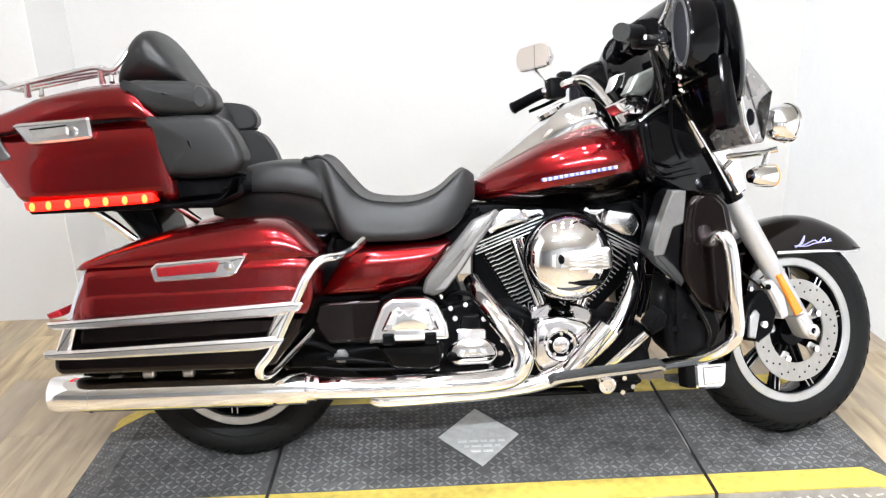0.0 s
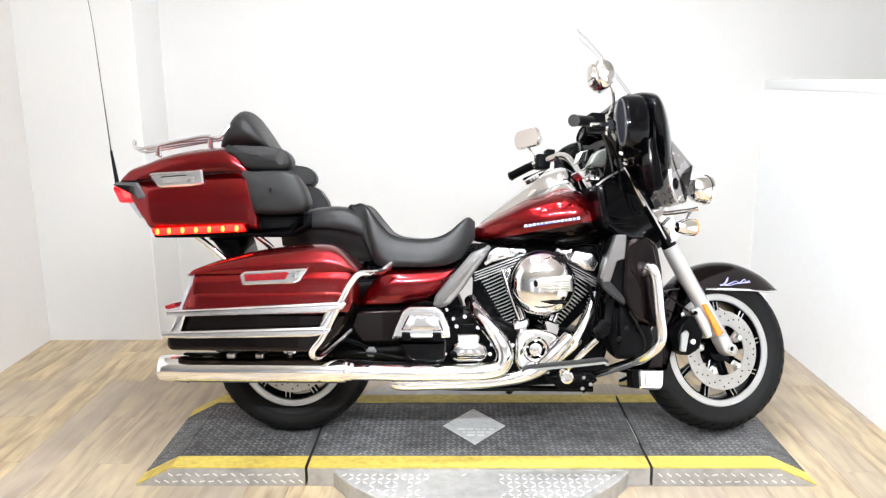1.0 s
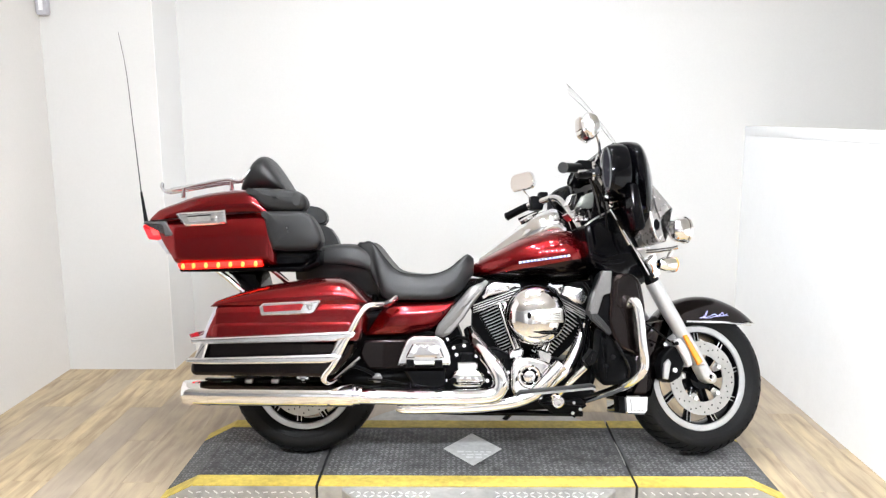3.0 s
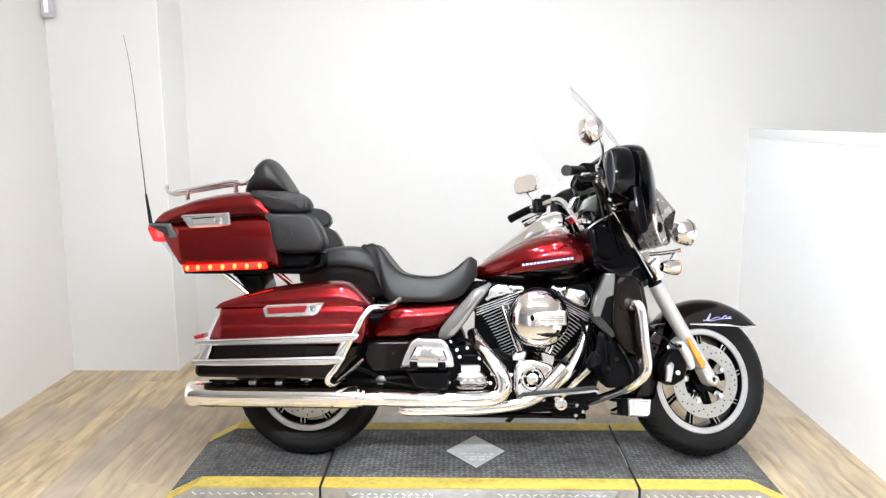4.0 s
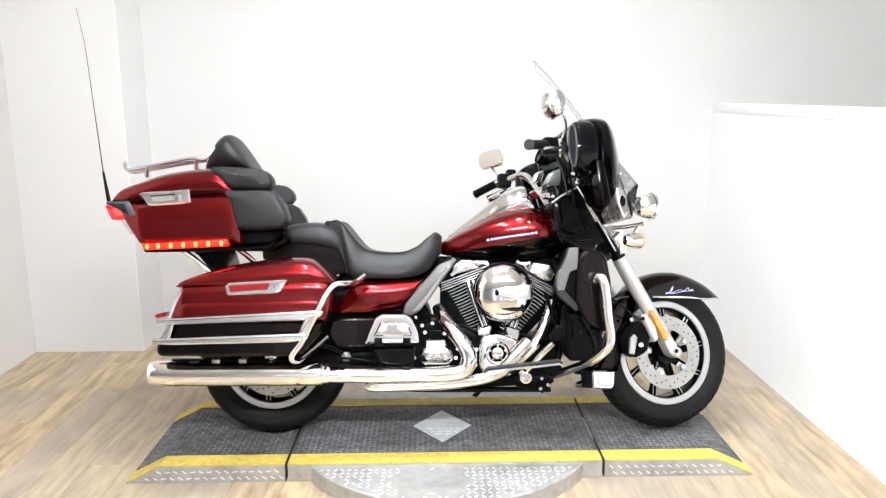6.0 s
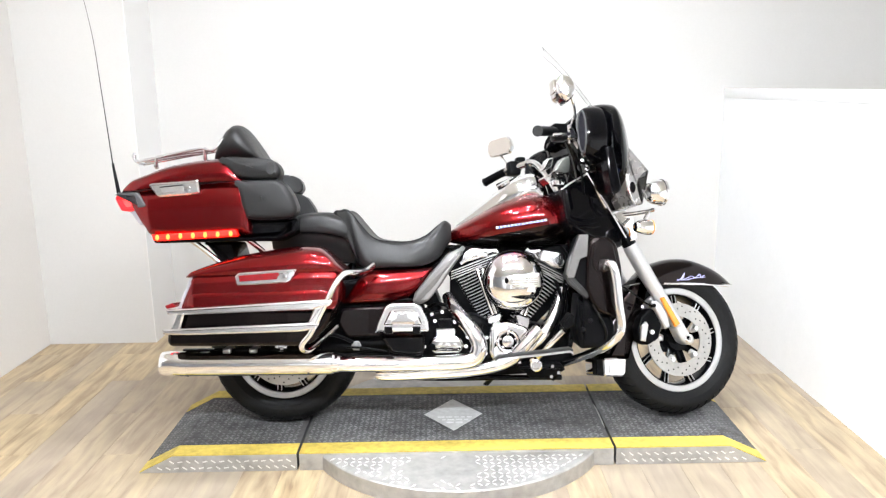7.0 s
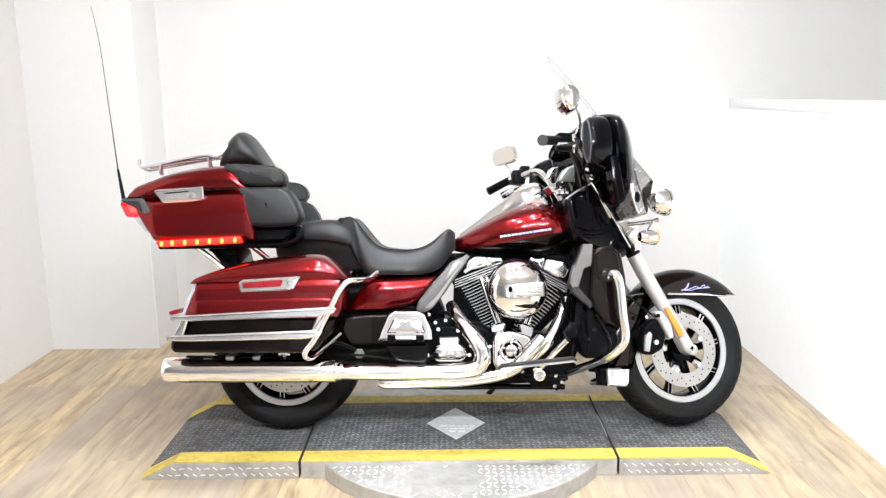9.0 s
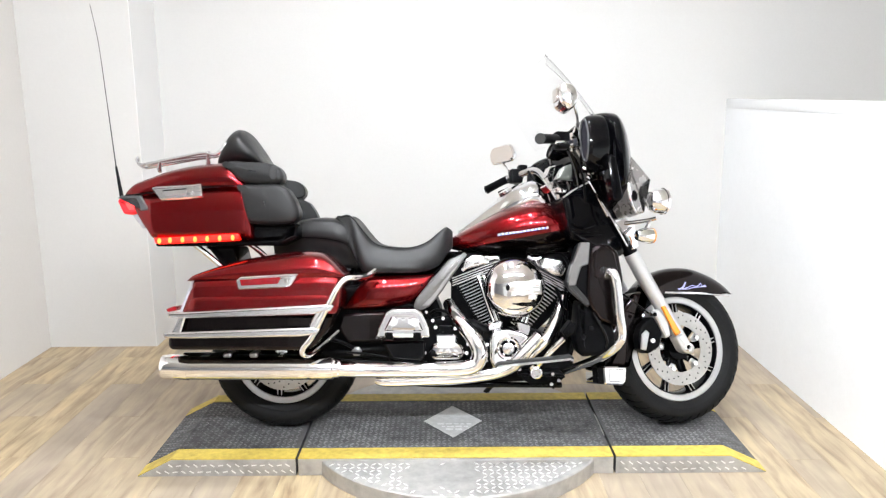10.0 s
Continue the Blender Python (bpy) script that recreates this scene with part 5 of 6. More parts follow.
    g = [(0.404, -0.250, 0.722), (0.378, -0.300, 0.703), (0.353, -0.380, 0.699), (0.313, -0.430, 0.698), (0.284, -0.450, 0.666), (0.258, -0.455, 0.616), (0.226, -0.455, 0.555), (0.190, -0.455, 0.487), (0.158, -0.450, 0.448), (0.156, -0.440, 0.426), (0.172, -0.400, 0.418), (0.206, -0.330, 0.443), (0.256, -0.250, 0.484)]
    part("bag_guard", tube([(x, s * abs(y), z) for x, y, z in g], 0.011, 12, 5), CHROME, bike, "chrome saddlebag guard tube")

# side cover and deflector
ct = [(0.270, 0.572), (0.289, 0.598), (0.311, 0.634), (0.339, 0.669), (0.368, 0.691), (0.406, 0.700), (0.469, 0.701), (0.536, 0.703), (0.585, 0.702), (0.616, 0.704), (0.632, 0.704)]
cb = [(0.270, 0.565), (0.288, 0.563), (0.310, 0.560), (0.337, 0.560), (0.366, 0.560), (0.404, 0.561), (0.467, 0.567), (0.534, 0.582), (0.584, 0.622), (0.616, 0.671), (0.631, 0.695)]
part("side_cover", egg([(a[0], -0.13, b[1], a[1], w, 3.2) for a, b, w in zip(ct, cb, (0.06, 0.072, 0.082, 0.09, 0.096, 0.10, 0.102, 0.10, 0.096, 0.088, 0.07))], 40), RED, bike, "red side cover")
part("side_grommet", lathe([(0.006, 0), (0.005, 0.004), (0.001, 0.005)], disc_at(ct[8][0], -0.222, (ct[8][1] + cb[8][1]) / 2), 12), SATIN, bike)
part("air_deflector", slab([(0.553, 0.574), (0.562, 0.609), (0.607, 0.664), (0.661, 0.725), (0.692, 0.762), (0.759, 0.788), (0.749, 0.757), (0.705, 0.698), (0.664, 0.637), (0.615, 0.580), (0.584, 0.565)], -0.26, -0.22, 0.012, 0.006, 0.01), GRAPHITE, bike, "graphite mid-frame air deflector")

part("deflector_face", slab([(0.585, 0.582), (0.602, 0.604), (0.647, 0.665), (0.698, 0.739), (0.749, 0.778), (0.742, 0.756), (0.702, 0.704), (0.660, 0.641), (0.615, 0.584)], -0.2635, -0.25, 0.003, 0.0, 0.006), DEFLECT, bike, "silver graphite deflector face")
# leg shields
for s in (-1, 1):
    sh = part("leg_shield", slab([(1.217, 0.735), (1.226, 0.795), (1.247, 0.816), (1.299, 0.815), (1.331, 0.785), (1.347, 0.699), (1.348, 0.581), (1.330, 0.502), (1.287, 0.518), (1.253, 0.535), (1.228, 0.576), (1.211, 0.632)], s * 0.35, s * 0.20, 0.012, 0.0, 0.012), DARK, bike, "dark brown glossy leg shield")
    part("glove_door", slab([(1.236, 0.748), (1.243, 0.795), (1.260, 0.812), (1.290, 0.811), (1.315, 0.785), (1.328, 0.722), (1.327, 0.685), (1.251, 0.686), (1.238, 0.697)], s * 0.356, s * 0.345, 0.004, 0.0, 0.008), DARK, sh, "dark glove box door")
    part("vent_frame", slab([(1.192, 0.825), (1.226, 0.825), (1.221, 0.743), (1.193, 0.733), (1.171, 0.663), (1.145, 0.661), (1.144, 0.680), (1.163, 0.748)], s * 0.338, s * 0.29, 0.003, 0.0, 0.004), GRAPHITE, sh, "grey air vent frame")
    part("vent_lip", slab([(1.141, 0.674), (1.169, 0.665), (1.199, 0.632), (1.226, 0.598), (1.217, 0.579), (1.147, 0.642)], s * 0.336, s * 0.29, 0.004), GREYRUB, sh, "dark lower vent lip")
    part("vent_mouth", slab([(1.144, 0.658), (1.188, 0.808), (1.206, 0.825), (1.231, 0.820), (1.229, 0.580)], s * 0.326, s * 0.20, 0.006), SATIN, sh)
    part("shield_base", slab([(1.187, 0.602), (1.229, 0.574), (1.264, 0.521), (1.307, 0.521), (1.328, 0.464), (1.314, 0.412), (1.258, 0.391), (1.189, 0.388), (1.172, 0.462)], s * 0.325, s * 0.18, 0.02, 0.0), SATIN, sh, "black lower scoop")
    part("scoop_edge", tube([(1.233, -0.350, 0.561), (1.253, -0.352, 0.527), (1.274, -0.350, 0.488), (1.287, -0.340, 0.453), (1.284, -0.330, 0.421)] if s < 0 else [(x, -y, z) for x, y, z in [(1.233, -0.350, 0.561), (1.253, -0.352, 0.527), (1.274, -0.350, 0.488), (1.287, -0.340, 0.453), (1.284, -0.330, 0.421)]], 0.006, 10, 4), GLOSS, sh)
    for x, z in [(1.230, 0.499), (1.269, 0.496), (1.202, 0.465)]:
        part("scoop_hole", lathe([(0.010, 0), (0.010, 0.0015), (0.001, 0.0016)], disc_at(x, s * 0.326 if s < 0 else 0.324, z), 14), GLOSS, sh)
    eg = [(1.285, -0.160, 0.771), (1.289, -0.250, 0.740), (1.278, -0.360, 0.697), (1.285, -0.410, 0.716), (1.297, -0.430, 0.704), (1.307, -0.435, 0.653), (1.315, -0.435, 0.560), (1.324, -0.430, 0.493), (1.313, -0.420, 0.450), (1.280, -0.360, 0.404), (1.226, -0.250, 0.356), (1.160, -0.150, 0.311)]
    part("engine_guard", tube([(x, s * abs(y), z) for x, y, z in eg], 0.0165, 14, 5), CHROME, bike, "chrome engine guard bar")

# fairing, in the straight-ahead frame, then steered
secs = [(-0.366, 1.230, 1.246, 1.11, 1.19), (-0.356, 1.222, 1.262, 1.06, 1.24), (-0.325, 1.212, 1.292, 1.02, 1.270), (-0.27, 1.20, 1.332, 0.985, 1.294), (-0.18, 1.18, 1.385, 0.95, 1.312), (-0.09, 1.19, 1.43, 0.925, 1.322)]
secs = secs + [(0.0, 1.20, 1.45, 0.915, 1.324)] + [(-y, xr + 0.03 * y / -0.366, xf, zl, zh - 0.03 * y / -0.366) for y, xr, xf, zl, zh in secs[::-1]]
rings = []
for y, xr, xf, zl, zh in spline(secs, 4):
    ring = []
    for a in np.linspace(0, 2 * math.pi, 40, False):
        c, s = math.cos(a), math.sin(a)
        p = 2.5 if c > 0 else 4.0
        dx, dz = math.copysign(abs(c) ** (2 / p), c), math.copysign(abs(s) ** (2 / p), s)
        cut = 0.30 * (zh - zl) / 2 * max(0.0, -dz) * max(0.0, -dx)
        ring.append(((xr + xf) / 2 + (xf - xr) / 2 * dx - 0.10 * (zh - zl) / 2 * dz + cut, y, (zl + zh) / 2 + (zh - zl) / 2 * dz))
    rings.append(ring)
shell_bm = skin(bmesh.new(), rings)
for f in shell_bm.faces:
    f.material_index = 1 if f.calc_center_median().x > 1.285 else 0
fairing = part("fairing", shell_bm, [GLOSS, DARK], bike, "glossy black batwing fairing", STEER)
pod = [(1.112, 0.325, 1.084, 1.244, 0.036, 2.2), (1.122, 0.308, 1.074, 1.257, 0.057, 2.3), (1.142, 0.282, 1.063, 1.268, 0.084, 2.5), (1.172, 0.262, 1.056, 1.275, 0.103, 2.6), (1.192, 0.252, 1.055, 1.276, 0.110, 2.6), (1.205, 0.252, 1.063, 1.268, 0.100, 2.6), (1.211, 0.252, 1.08, 1.25, 0.082, 2.6)]
for s, dx, dz in ((-1, 0.0, 0.0), (1, 0.045, -0.03)):
    housing = part("speaker_pod", egg([(x + dx, s * y, lo + dz, hi + dz, w, p) for x, y, lo, hi, w, p in pod], 36), GLOSS, fairing, "glossy black speaker housing", STEER)
    face = Matrix.Translation((1.1115 + dx, s * 0.325, 1.164 + dz)) @ Matrix.Rotation(radians(-90), 4, "Y") @ Matrix.Diagonal((1, 0.40, 1, 1))
    part("speaker_cloth", lathe([(0.074, -0.002), (0.074, 0.001), (0.04, 0.0025), (0.001, 0.003)], face, 32), CLOTH, housing, "dark speaker cloth", STEER)
    part("speaker_ring", lathe([(0.083, -0.002), (0.083, 0.004), (0.079, 0.006), (0.075, 0.004), (0.075, -0.002)], face, 32, loop=True), MIDGREY, housing, "grey speaker surround", STEER)
part("fairing_seam", tube([(1.215, -0.338, 1.06), (1.221, -0.346, 1.11), (1.222, -0.346, 1.18), (1.216, -0.322, 1.245), (1.21, -0.24, 1.29)], 0.005, 8, 5), SATIN, fairing, "", STEER)
for q in ((1.252, -0.334, 1.215), (1.256, -0.340, 1.16), (1.250, -0.338, 1.10)):
    part("seam_bolt", lathe([(0.006, 0), (0.005, 0.004), (0.001, 0.005)], disc_at(*q), 10), CHROME, fairing, "", STEER)
for y in (-0.10, 0.0, 0.10):
    g_at = Matrix.Translation((1.165, y, 1.235)) @ Matrix.Rotation(radians(-70), 4, "Y")
    part("gauge", lathe([(0.036, -0.03), (0.036, 0.006), (0.033, 0.008), (0.031, 0.002), (0.001, 0.002)], g_at, 28), GLOSS, fairing, "chrome-ringed gauge", STEER)
part("radio_body", box(-0.03, 0.012, -0.085, 0.085, -0.05, 0.05, 0.006, Matrix.Translation((1.235, 0, 1.10)) @ Matrix.Rotation(radians(-18), 4, "Y")), GLOSS, fairing, "dark radio panel", STEER)
part("radio_screen", slab([(1.096, 1.065), (1.130, 1.119), (1.206, 1.147), (1.195, 1.095), (1.152, 1.061)], -0.090, -0.05, 0.006, 0.003), SCREEN, fairing, "grey reflecting radio display", STEER)
part("switch_panel", slab([(1.047, 1.070), (1.067, 1.116), (1.097, 1.123), (1.085, 1.082)], -0.090, -0.05, 0.005), SATINCHROME, fairing, "silver switch panel", STEER)
part("bar_clamp", slab([(1.015, 1.024), (1.052, 1.042), (1.074, 1.016), (1.040, 0.998)], -0.16, -0.10, 0.007, 0.002), CHROME, fairing, "chrome handlebar clamp", STEER)
lever_block = part("lever_block", slab([(1.055, 1.192), (1.084, 1.207), (1.122, 1.171), (1.115, 1.147), (1.068, 1.144)], -0.282, -0.25, 0.008, 0.003), CHROME, fairing, "chrome brake lever block", STEER)
for q in ((1.082, -0.284, 1.180), (1.103, -0.284, 1.160)):
    part("block_screw", lathe([(0.007, 0), (0.007, 0.003), (0.003, 0.004)], disc_at(*q), 12), SATIN, lever_block, "", STEER)
part("control_rod", tube([(1.110, -0.255, 1.143), (1.145, -0.235, 1.104), (1.178, -0.215, 1.060)], 0.0055, 8, 3), STEEL, fairing, "bright control rod", STEER)
for pts in ([(1.083, -0.250, 1.147), (1.137, -0.230, 1.100), (1.189, -0.200, 1.060)], [(1.097, -0.250, 1.147), (1.151, -0.230, 1.092), (1.195, -0.200, 1.051)], [(1.073, -0.250, 1.138), (1.112, -0.220, 1.080), (1.147, -0.180, 1.011)]):
    part("control_cable", tube(pts, 0.0035, 8, 5), GREYRUB, fairing, "dark control cable", STEER)
cowl = slab([(1.101, 0.986), (1.172, 1.015), (1.227, 1.030), (1.291, 0.921), (1.354, 0.807), (1.366, 0.761), (1.304, 0.734), (1.207, 0.783), (1.122, 0.828)], -0.14, 0.14, 0.02)
part("fork_cowl", cowl, GLOSS, bike, "black fork cowl", STEER)
vent = slab([(1.180, 1.094), (1.197, 1.104), (1.214, 1.093), (1.220, 1.044), (1.234, 0.939), (1.216, 0.922), (1.196, 0.927), (1.183, 1.014)], -0.372, -0.32, 0.006, 0.002)
part("side_vent", vent, BLACK, fairing, "black fairing side vent", STEER)
part("vent_trim", tube([(1.277, -0.298, 1.166), (1.290, -0.298, 1.097), (1.294, -0.298, 1.027), (1.304, -0.298, 0.946), (1.325, -0.298, 0.896)], 0.004, 8, 4), CHROME, fairing, "chrome trim", STEER)
wing = slab([(1.281, 1.166), (1.334, 1.113), (1.410, 1.026), (1.366, 0.995), (1.357, 0.965), (1.374, 0.899), (1.329, 0.896), (1.308, 0.946), (1.298, 1.027), (1.294, 1.097)], -0.290, -0.10, 0.012, 0.0, 0.012)
wing_ob = part("wind_deflector", wing, PALE, fairing, "grey brown fairing wind deflector", STEER)
(wx, wz), = [(1.326, 0.963)]
# Hole drawn as a flat black disc; its dark inside is colour.
part("deflector_hole_disc", lathe([(0.020, 0.0), (0.019, 0.002), (0.001, 0.002)], disc_at(wx, -0.2905, wz) @ Matrix.Diagonal((0.6, 1.1, 1, 1)), 24), SATIN, wing_ob, "", STEER)
for q in [(1.079, -0.250, 1.156), (1.092, -0.250, 1.143), (1.060, -0.260, 1.161), (1.115, -0.300, 1.061), (1.155, -0.250, 1.039)]:
    part("switch_cap", lathe([(0.008, 0), (0.008, 0.006), (0.005, 0.008), (0.001, 0.008)], disc_at(*q), 12), CHROME, fairing, "", STEER)
hl = Matrix.Translation((1.435, 0, 1.06)) @ Matrix.Rotation(radians(90), 4, "Y")
lampb = part("headlight", lathe([(0.08, -0.06), (0.085, 0.01), (0.085, 0.03), (0.082, 0.045), (0.076, 0.045), (0.07, 0.03), (0.001, 0.035)], hl, 40), BLACK, bike, "round headlight with chrome ring", STEER)
part("headlight_ring", lathe([(0.084, 0.044), (0.081, 0.052), (0.076, 0.048)], hl, 40, caps=False), CHROME, lampb, "", STEER)

# windshield
gl = bmesh.new()
gridw = []
for v in np.linspace(0, 1, 9):
    row = []
    for u in np.linspace(-1, 1, 21):
        z0 = 1.315 - 0.035 * u * u
        x0 = 1.295 - 0.13 * abs(u) ** 2.2
        rise = (0.27 - 0.03 * u * u) * (1 - 0.18 * max(0.0, abs(u) - 0.6) / 0.4)
        row.append((x0 - 0.73 * rise * v - 0.02 * v ** 4, u * (0.28 - 0.03 * v * v), z0 + rise * v))
    gridw.append(row)
outer = [[gl.verts.new(p) for p in r] for r in gridw]
inner = [[gl.verts.new((p[0] - 0.0012, p[1], p[2] - 0.0007)) for p in r] for r in gridw]
for i in range(8):
    for j in range(20):
        gl.faces.new((outer[i][j], outer[i][j + 1], outer[i + 1][j + 1], outer[i + 1][j]))
        gl.faces.new((inner[i][j], inner[i + 1][j], inner[i + 1][j + 1], inner[i][j + 1]))
for i in range(8):
    for j in (0, 20):
        gl.faces.new((outer[i][j], outer[i + 1][j], inner[i + 1][j], inner[i][j]))
for j in range(20):
    for i in (0, 8):
        gl.faces.new((outer[i][j], outer[i][j + 1], inner[i][j + 1], inner[i][j]))
shield = part("windshield", gl, GLASS, bike, "clear acrylic windshield", STEER)
shield.visible_shadow = False
part("shield_mount", slab([(1.192, 1.283), (1.204, 1.306), (1.216, 1.309), (1.228, 1.294), (1.257, 1.286), (1.277, 1.296), (1.293, 1.302), (1.307, 1.289), (1.300, 1.261), (1.201, 1.256)], -0.21, -0.17, 0.006), SATIN, fairing, "black windshield mount", STEER)

# handlebar
hb = [(0.935, 0.43, 1.128), (0.995, 0.36, 1.15), (1.05, 0.30, 1.165), (1.095, 0.24, 1.175), (1.14, 0.18, 1.155), (1.18, 0.12, 1.10), (1.22, 0.06, 1.065)]
side = {s: [(x + s * 0.05 * (y / 0.43) ** 2, s * y, z) for x, y, z in hb] for s in (-1, 1)}
inner = [(1.140, 0.250, 1.181), (1.157, 0.180, 1.140), (1.175, 0.090, 1.042), (1.180, 0.020, 0.964)]
path = [*[(1.176, -0.030, 0.950)]] + inner[::-1] + side[1][2::-1]
right = side[-1][:4] + [(1.133, -0.190, 1.096), (1.161, -0.100, 1.016), (1.176, -0.030, 0.950)]
bar = part("handlebar", tube(path, 0.0155, 14, 4), CHROME, bike, "chrome handlebar", STEER)
part("bar_cover", tube(right, 0.0155, 14, 4), GLOSS, bar, "black covered bar half", STEER)
for s in (-1, 1):
    q = side[s]
    part("grip", tube([q[0], q[1], tuple(np.array(q[1]) * 0.55 + np.array(q[2]) * 0.45)], [0.0185, 0.0175, 0.0185], 16, 3), SATIN, bar, "black rubber grip", STEER)
    part("grip_end", tube([tuple(np.array(q[0]) + (np.array(q[0]) - np.array(q[1])) * 0.06), q[0]], 0.020, 16, 1), GREYRUB, bar, "", STEER)
    part("switch_box", box(-0.028, 0.028, -0.024, 0.024, -0.034, 0.030, 0.008, Matrix.Translation(q[2])), SATIN, bar, "black switch housing", STEER)
    part("reservoir", box(-0.016, 0.024, -0.02, 0.02, -0.016, 0.016, 0.006, Matrix.Translation(np.array(q[2]) + ((0.05, 0.03, 0.0) if s < 0 else (0.03, 0, 0.035)))), CHROME if s < 0 else SATIN, bar, "fluid reservoir", STEER)
    part("lever", tube([tuple(np.array(q[2]) + (0.035, 0, 0.0)), tuple(np.array(q[1]) + (0.075, 0, -0.008)), tuple(np.array(q[0]) + (0.055, s * 0.005, -0.012))], [0.008, 0.007, 0.006], 10, 4, flat=0.7), CHROME if s < 0 else SATIN, bar, "hand lever", STEER)
    part("cable", tube([q[3], (1.16, s * 0.19, 1.06), (1.2, s * 0.13, 0.95), (1.25, s * 0.09, 0.82)], 0.0055, 8, 5), SATIN, bar, "", STEER)
# mirrors: the near one seen along its housing, the far one face on
housing = [(0.996, 1.352), (1.024, 1.349), (1.042, 1.337), (1.053, 1.305), (1.042, 1.272), (1.019, 1.248), (0.998, 1.254), (0.977, 1.273), (0.971, 1.306), (0.980, 1.338)]
part("mirror", slab(housing, -0.428, -0.345, 0.026, 0.004, 0.012), CHROME, bar, "chrome handlebar mirror", STEER)
part("mirror_glass", box(0.9685, 0.976, -0.405, -0.362, 1.284, 1.332, 0.002), MIRROR, bar, "", STEER)
part("mirror_stem", tube([(1.097, -0.240, 1.190), (1.086, -0.320, 1.235), (1.046, -0.380, 1.278)], 0.0055, 10, 4), CHROME, bar, "", STEER)
mo = [(-0.075, -0.035), (-0.05, -0.052), (0.06, -0.05), (0.085, -0.02), (0.075, 0.035), (0.045, 0.05), (-0.06, 0.046), (-0.078, 0.01)]
at = Matrix.Translation((1.046, 0.40, 1.291)) @ Matrix.Rotation(radians(-56), 4, "Z") @ Matrix.Rotation(radians(2), 4, "X")
for name, mat, k, h, y0, y1, edge, bulge, corner in (("mirror", CHROME, 0.86, 0.86, 0.03, 0.0, 0.012, 0.014, 0.025), ("mirror_glass", MIRROR, 0.79, 0.757, -0.0015, 0.006, 0.001, 0.0, 0.03)):
    face = slab([(x * k, z * h) for x, z in mo], y0, y1, edge, bulge, corner)
    face.transform(at)
    part(name, face, mat, bar, "chrome handlebar mirror" if name == "mirror" else "", STEER)
foot, base = np.array((hb[2][0], hb[2][1], hb[2][2])), np.array(at @ Vector((0, 0.02, -0.045)))
part("mirror_stem", tube([tuple(foot + (0, 0, 0.02)), tuple(foot * 0.5 + base * 0.5 + (0.012, 0, -0.01)), tuple(base)], 0.0055, 10, 4), CHROME, bar, "", STEER)

# auxiliary lamps and turn signals
for s in (-1, 1):
    (sx, sz), (tx, tz) = [(1.455, 0.953), (1.390, 0.815)]
    at = Matrix.Translation((sx, s * 0.25, sz)) @ Matrix.Rotation(radians(90), 4, "Y")
    spot = part("auxiliary_lamp", lathe([(0.004, -0.056), (0.020, -0.052), (0.036, -0.040), (0.046, -0.020), (0.050, 0.004), (0.050, 0.012), (0.053, 0.014), (0.053, 0.022), (0.048, 0.026)], at, 32, caps=False), CHROME, bike, "chrome auxiliary lamp", STEER)
    part("lamp_glass", lathe([(0.048, 0.022), (0.034, 0.034), (0.001, 0.040)], at, 32), STEEL, spot, "", STEER)
    at = Matrix.Translation((tx, s * 0.25, tz)) @ Matrix.Rotation(radians(90), 4, "Y")
    sig = part("turn_signal", lathe([(0.004, -0.045), (0.018, -0.042), (0.028, -0.02), (0.031, 0.006), (0.031, 0.022)], at, 28, caps=False), CHROME, bike, "chrome turn signal with amber lens", STEER)
    part("signal_lens", lathe([(0.030, 0.018), (0.030, 0.028), (0.022, 0.036), (0.001, 0.040)], at, 28), AMBER, sig, "amber lens", STEER)
    part("lamp_bar", tube([(x, s * abs(y), z) for x, y, z in [(1.324, -0.120, 0.879), (1.379, -0.170, 0.879), (1.413, -0.220, 0.880), (1.440, -0.250, 0.885)]], [0.012, 0.009, 0.008, 0.008], 12, 4), CHROME, bike, "chrome lamp bracket", STEER)
    part("fork_strip", tube([(x, s * abs(y), z) for x, y, z in [(1.206, -0.150, 1.048), (1.302, -0.152, 0.890), (1.360, -0.152, 0.786)]], 0.0045, 8, 1), CHROME, bike, "chrome fork strip", STEER)
    part("signal_stalk", tube([(sx - 0.03, s * 0.23, sz - 0.075), (tx, s * 0.25, tz + 0.025)], 0.008, 10, 1), CHROME, sig, "", STEER)
    part("fork_clamp", slab([(1.299, 0.895), (1.366, 0.905), (1.399, 0.869), (1.414, 0.786), (1.382, 0.772), (1.351, 0.831)], s * 0.155, s * 0.09, 0.006), CHROME, bike, "chrome fork bracket", STEER)
    part("fork_bullet", tube([(1.254, -0.140, 0.983), (1.290, -0.140, 0.910)] if s < 0 else [(1.2, 0.14, 0.98), (1.25, 0.14, 0.90)], 0.012, 10, 1), CHROME, bike, "", STEER)
for pts in ([(1.109, -0.150, 0.861), (1.156, -0.160, 0.837), (1.241, -0.150, 0.849)], [(1.113, -0.150, 0.843), (1.165, -0.160, 0.824), (1.255, -0.150, 0.835)], [(1.127, -0.145, 0.875), (1.177, -0.150, 0.857), (1.229, -0.145, 0.867)]):
    part("loom", tube(pts, 0.003, 8, 5), GLOSS, bike, "dark wiring loom", STEER)
# Edge highlight on the cowl, drawn as a thin steel tube.
part("cowl_edge_highlight", tube([(1.101, -0.135, 0.982), (1.148, -0.138, 1.013), (1.209, -0.138, 1.044)], 0.0035, 8, 3), STEEL, bike, "", STEER)
(gx, gy, gz), = [(1.102, -0.100, 1.021)]
part("bar_clamp", box(-0.022, 0.022, -0.022, 0.022, -0.018, 0.018, 0.006, Matrix.Translation((gx, gy, gz))), CHROME, bar, "chrome handlebar clamp", STEER)
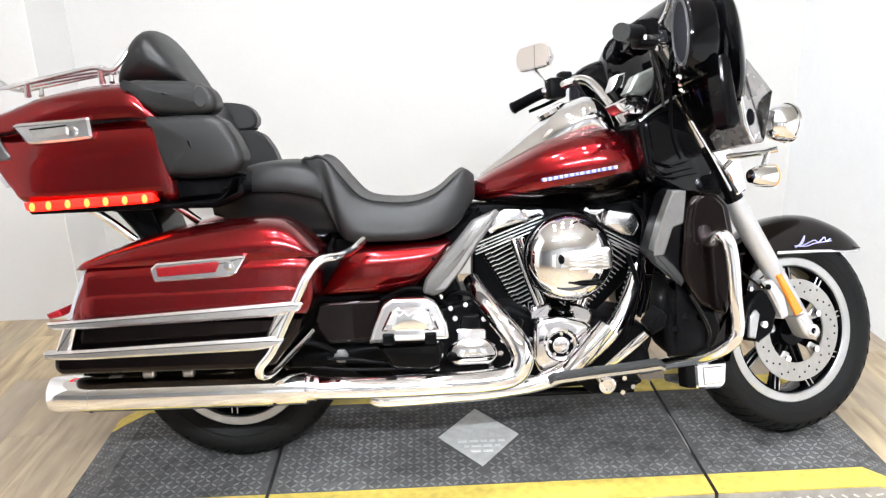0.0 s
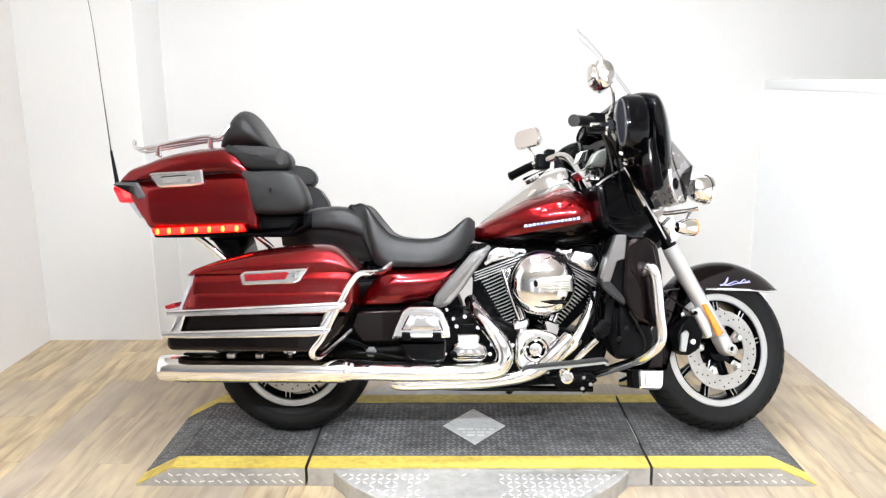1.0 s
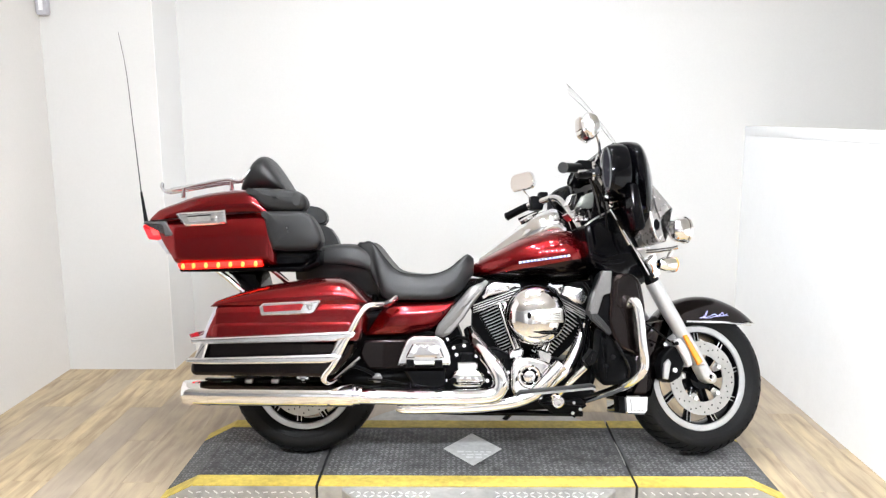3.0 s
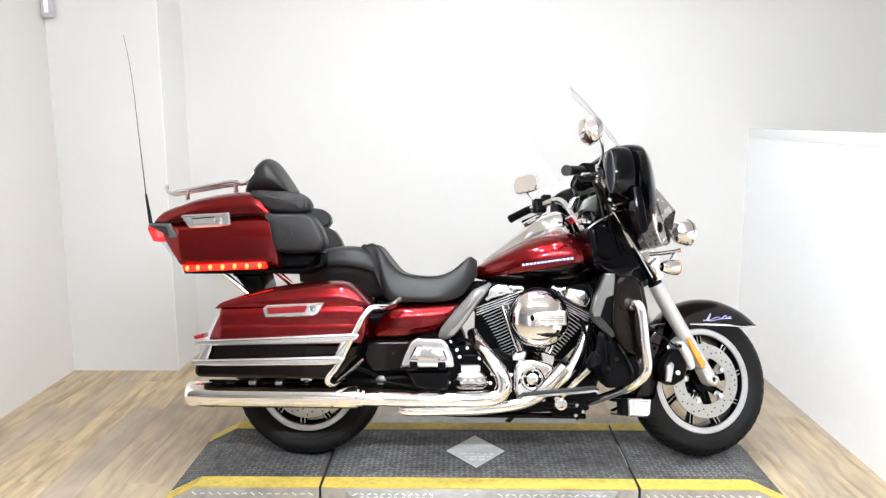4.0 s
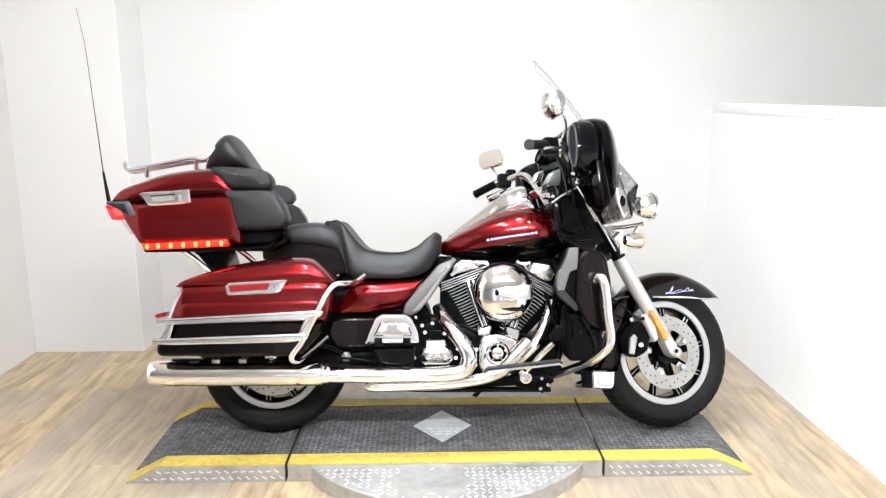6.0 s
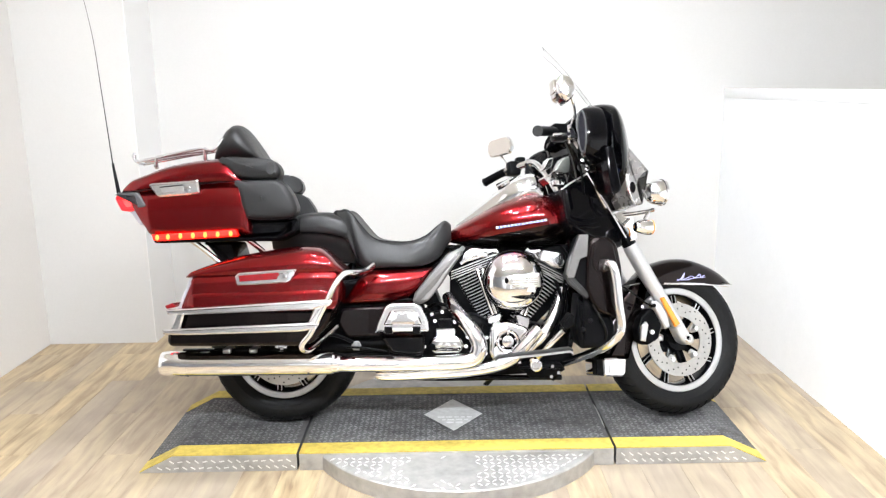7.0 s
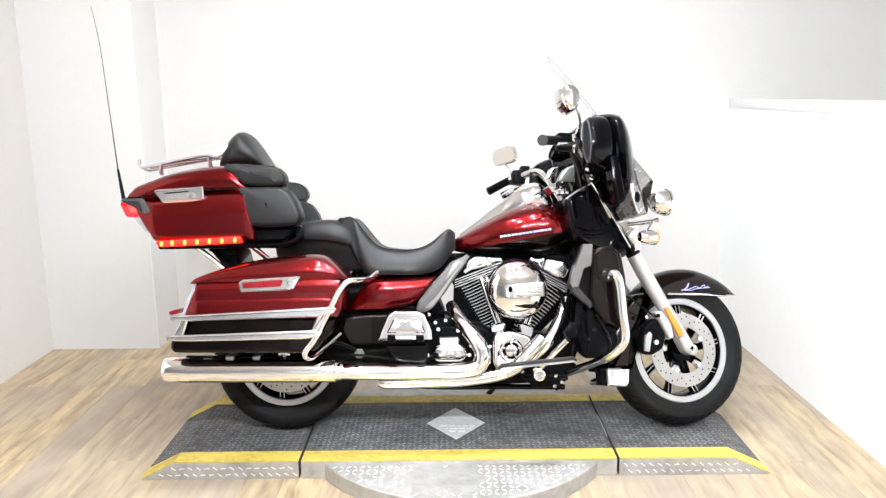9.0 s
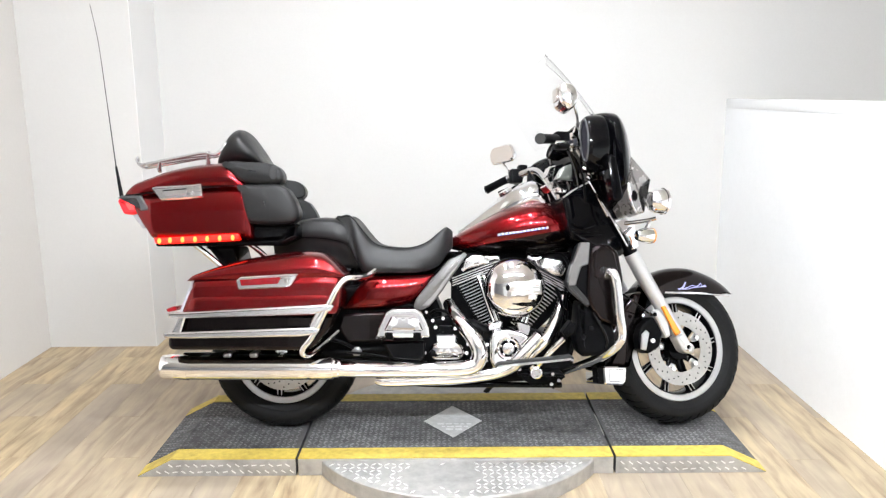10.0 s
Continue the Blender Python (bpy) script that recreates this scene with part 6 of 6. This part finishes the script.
part("front_cross", slab([(1.187, 0.875), (1.280, 0.850), (1.302, 0.733), (1.267, 0.663), (1.185, 0.711)], -0.09, 0.09, 0.012), BLACK, bike, "black steering head cover")
for pts in ([(1.155, -0.100, 0.778), (1.177, -0.130, 0.737), (1.168, -0.150, 0.670), (1.156, -0.140, 0.601)], [(1.169, -0.160, 0.885), (1.235, -0.170, 0.855), (1.284, -0.150, 0.873)], [(1.120, -0.170, 0.645), (1.140, -0.180, 0.582), (1.150, -0.170, 0.513)]):
    part("hose", tube(pts, 0.007, 8, 5), SATIN, bike)

# the machine rests on its side stand, leaning away
part("side_stand", tube([(0.92, 0.16, 0.30), (0.90, 0.26, 0.20), (0.86, 0.37, 0.125)], [0.014, 0.013, 0.012], 12, 4), BLACK, bike, "black side stand")
bike.matrix_world = Matrix.Translation((0, 0, HP)) @ Matrix.Rotation(radians(-11), 4, "X")

# wall fixture high on the side
(wx, wy, wz) = (XL + 0.036, YJ - 0.022, 2.075)
fx = thing("wall_sensor", "small rounded white plastic sensor mounted high on the wall", "sensor", (wx, wy, wz - 0.07))
part("sensor_body", box(-0.034, 0.034, -0.022, 0.022, -0.075, 0.075, 0.014, Matrix.Translation((wx, wy, wz))), SMOKE, fx)
part("sensor_window", box(-0.012, 0.012, -0.026, -0.018, -0.05, 0.03, 0.003, Matrix.Translation((wx, wy, wz))), WHITE, fx)

# floor boards
PW, PL, seed = 0.152, 1.22, random.Random(11)
cache = {}


def board(x0, x1, y0, y1):
    key = (round(x1 - x0, 4), round(y1 - y0, 4))
    if key not in cache:
        w, d = key
        e = 0.0007
        bm = bmesh.new()
        skin(bm, [[(0, 0, -0.006), (w, 0, -0.006), (w, d, -0.006), (0, d, -0.006)], [(0, 0, -e), (w, 0, -e), (w, d, -e), (0, d, -e)], [(e, e, 0), (w - e, e, 0), (w - e, d - e, 0), (e, d - e, 0)]])
        cache[key] = mesh("floor_board", bm, OAK, 20)
    ob = new("floor_board", cache[key])
    ob.parent = floor
    ob.location = (x0, y0, 0)


x = XL - 16 * PW
col = 0
while x < XR + 2.38:
    y = YF - (col * 0.41) % PL
    x1 = min(x + PW, XR + 2.4)
    while y < YB:
        y0, y1 = max(y, YF), min(y + PL, YB)
        if y1 - y0 > 0.05:
            board(x, x1 - 0.0005, y0, y1 - 0.0005)
        y += PL
    x += PW
    col += 1
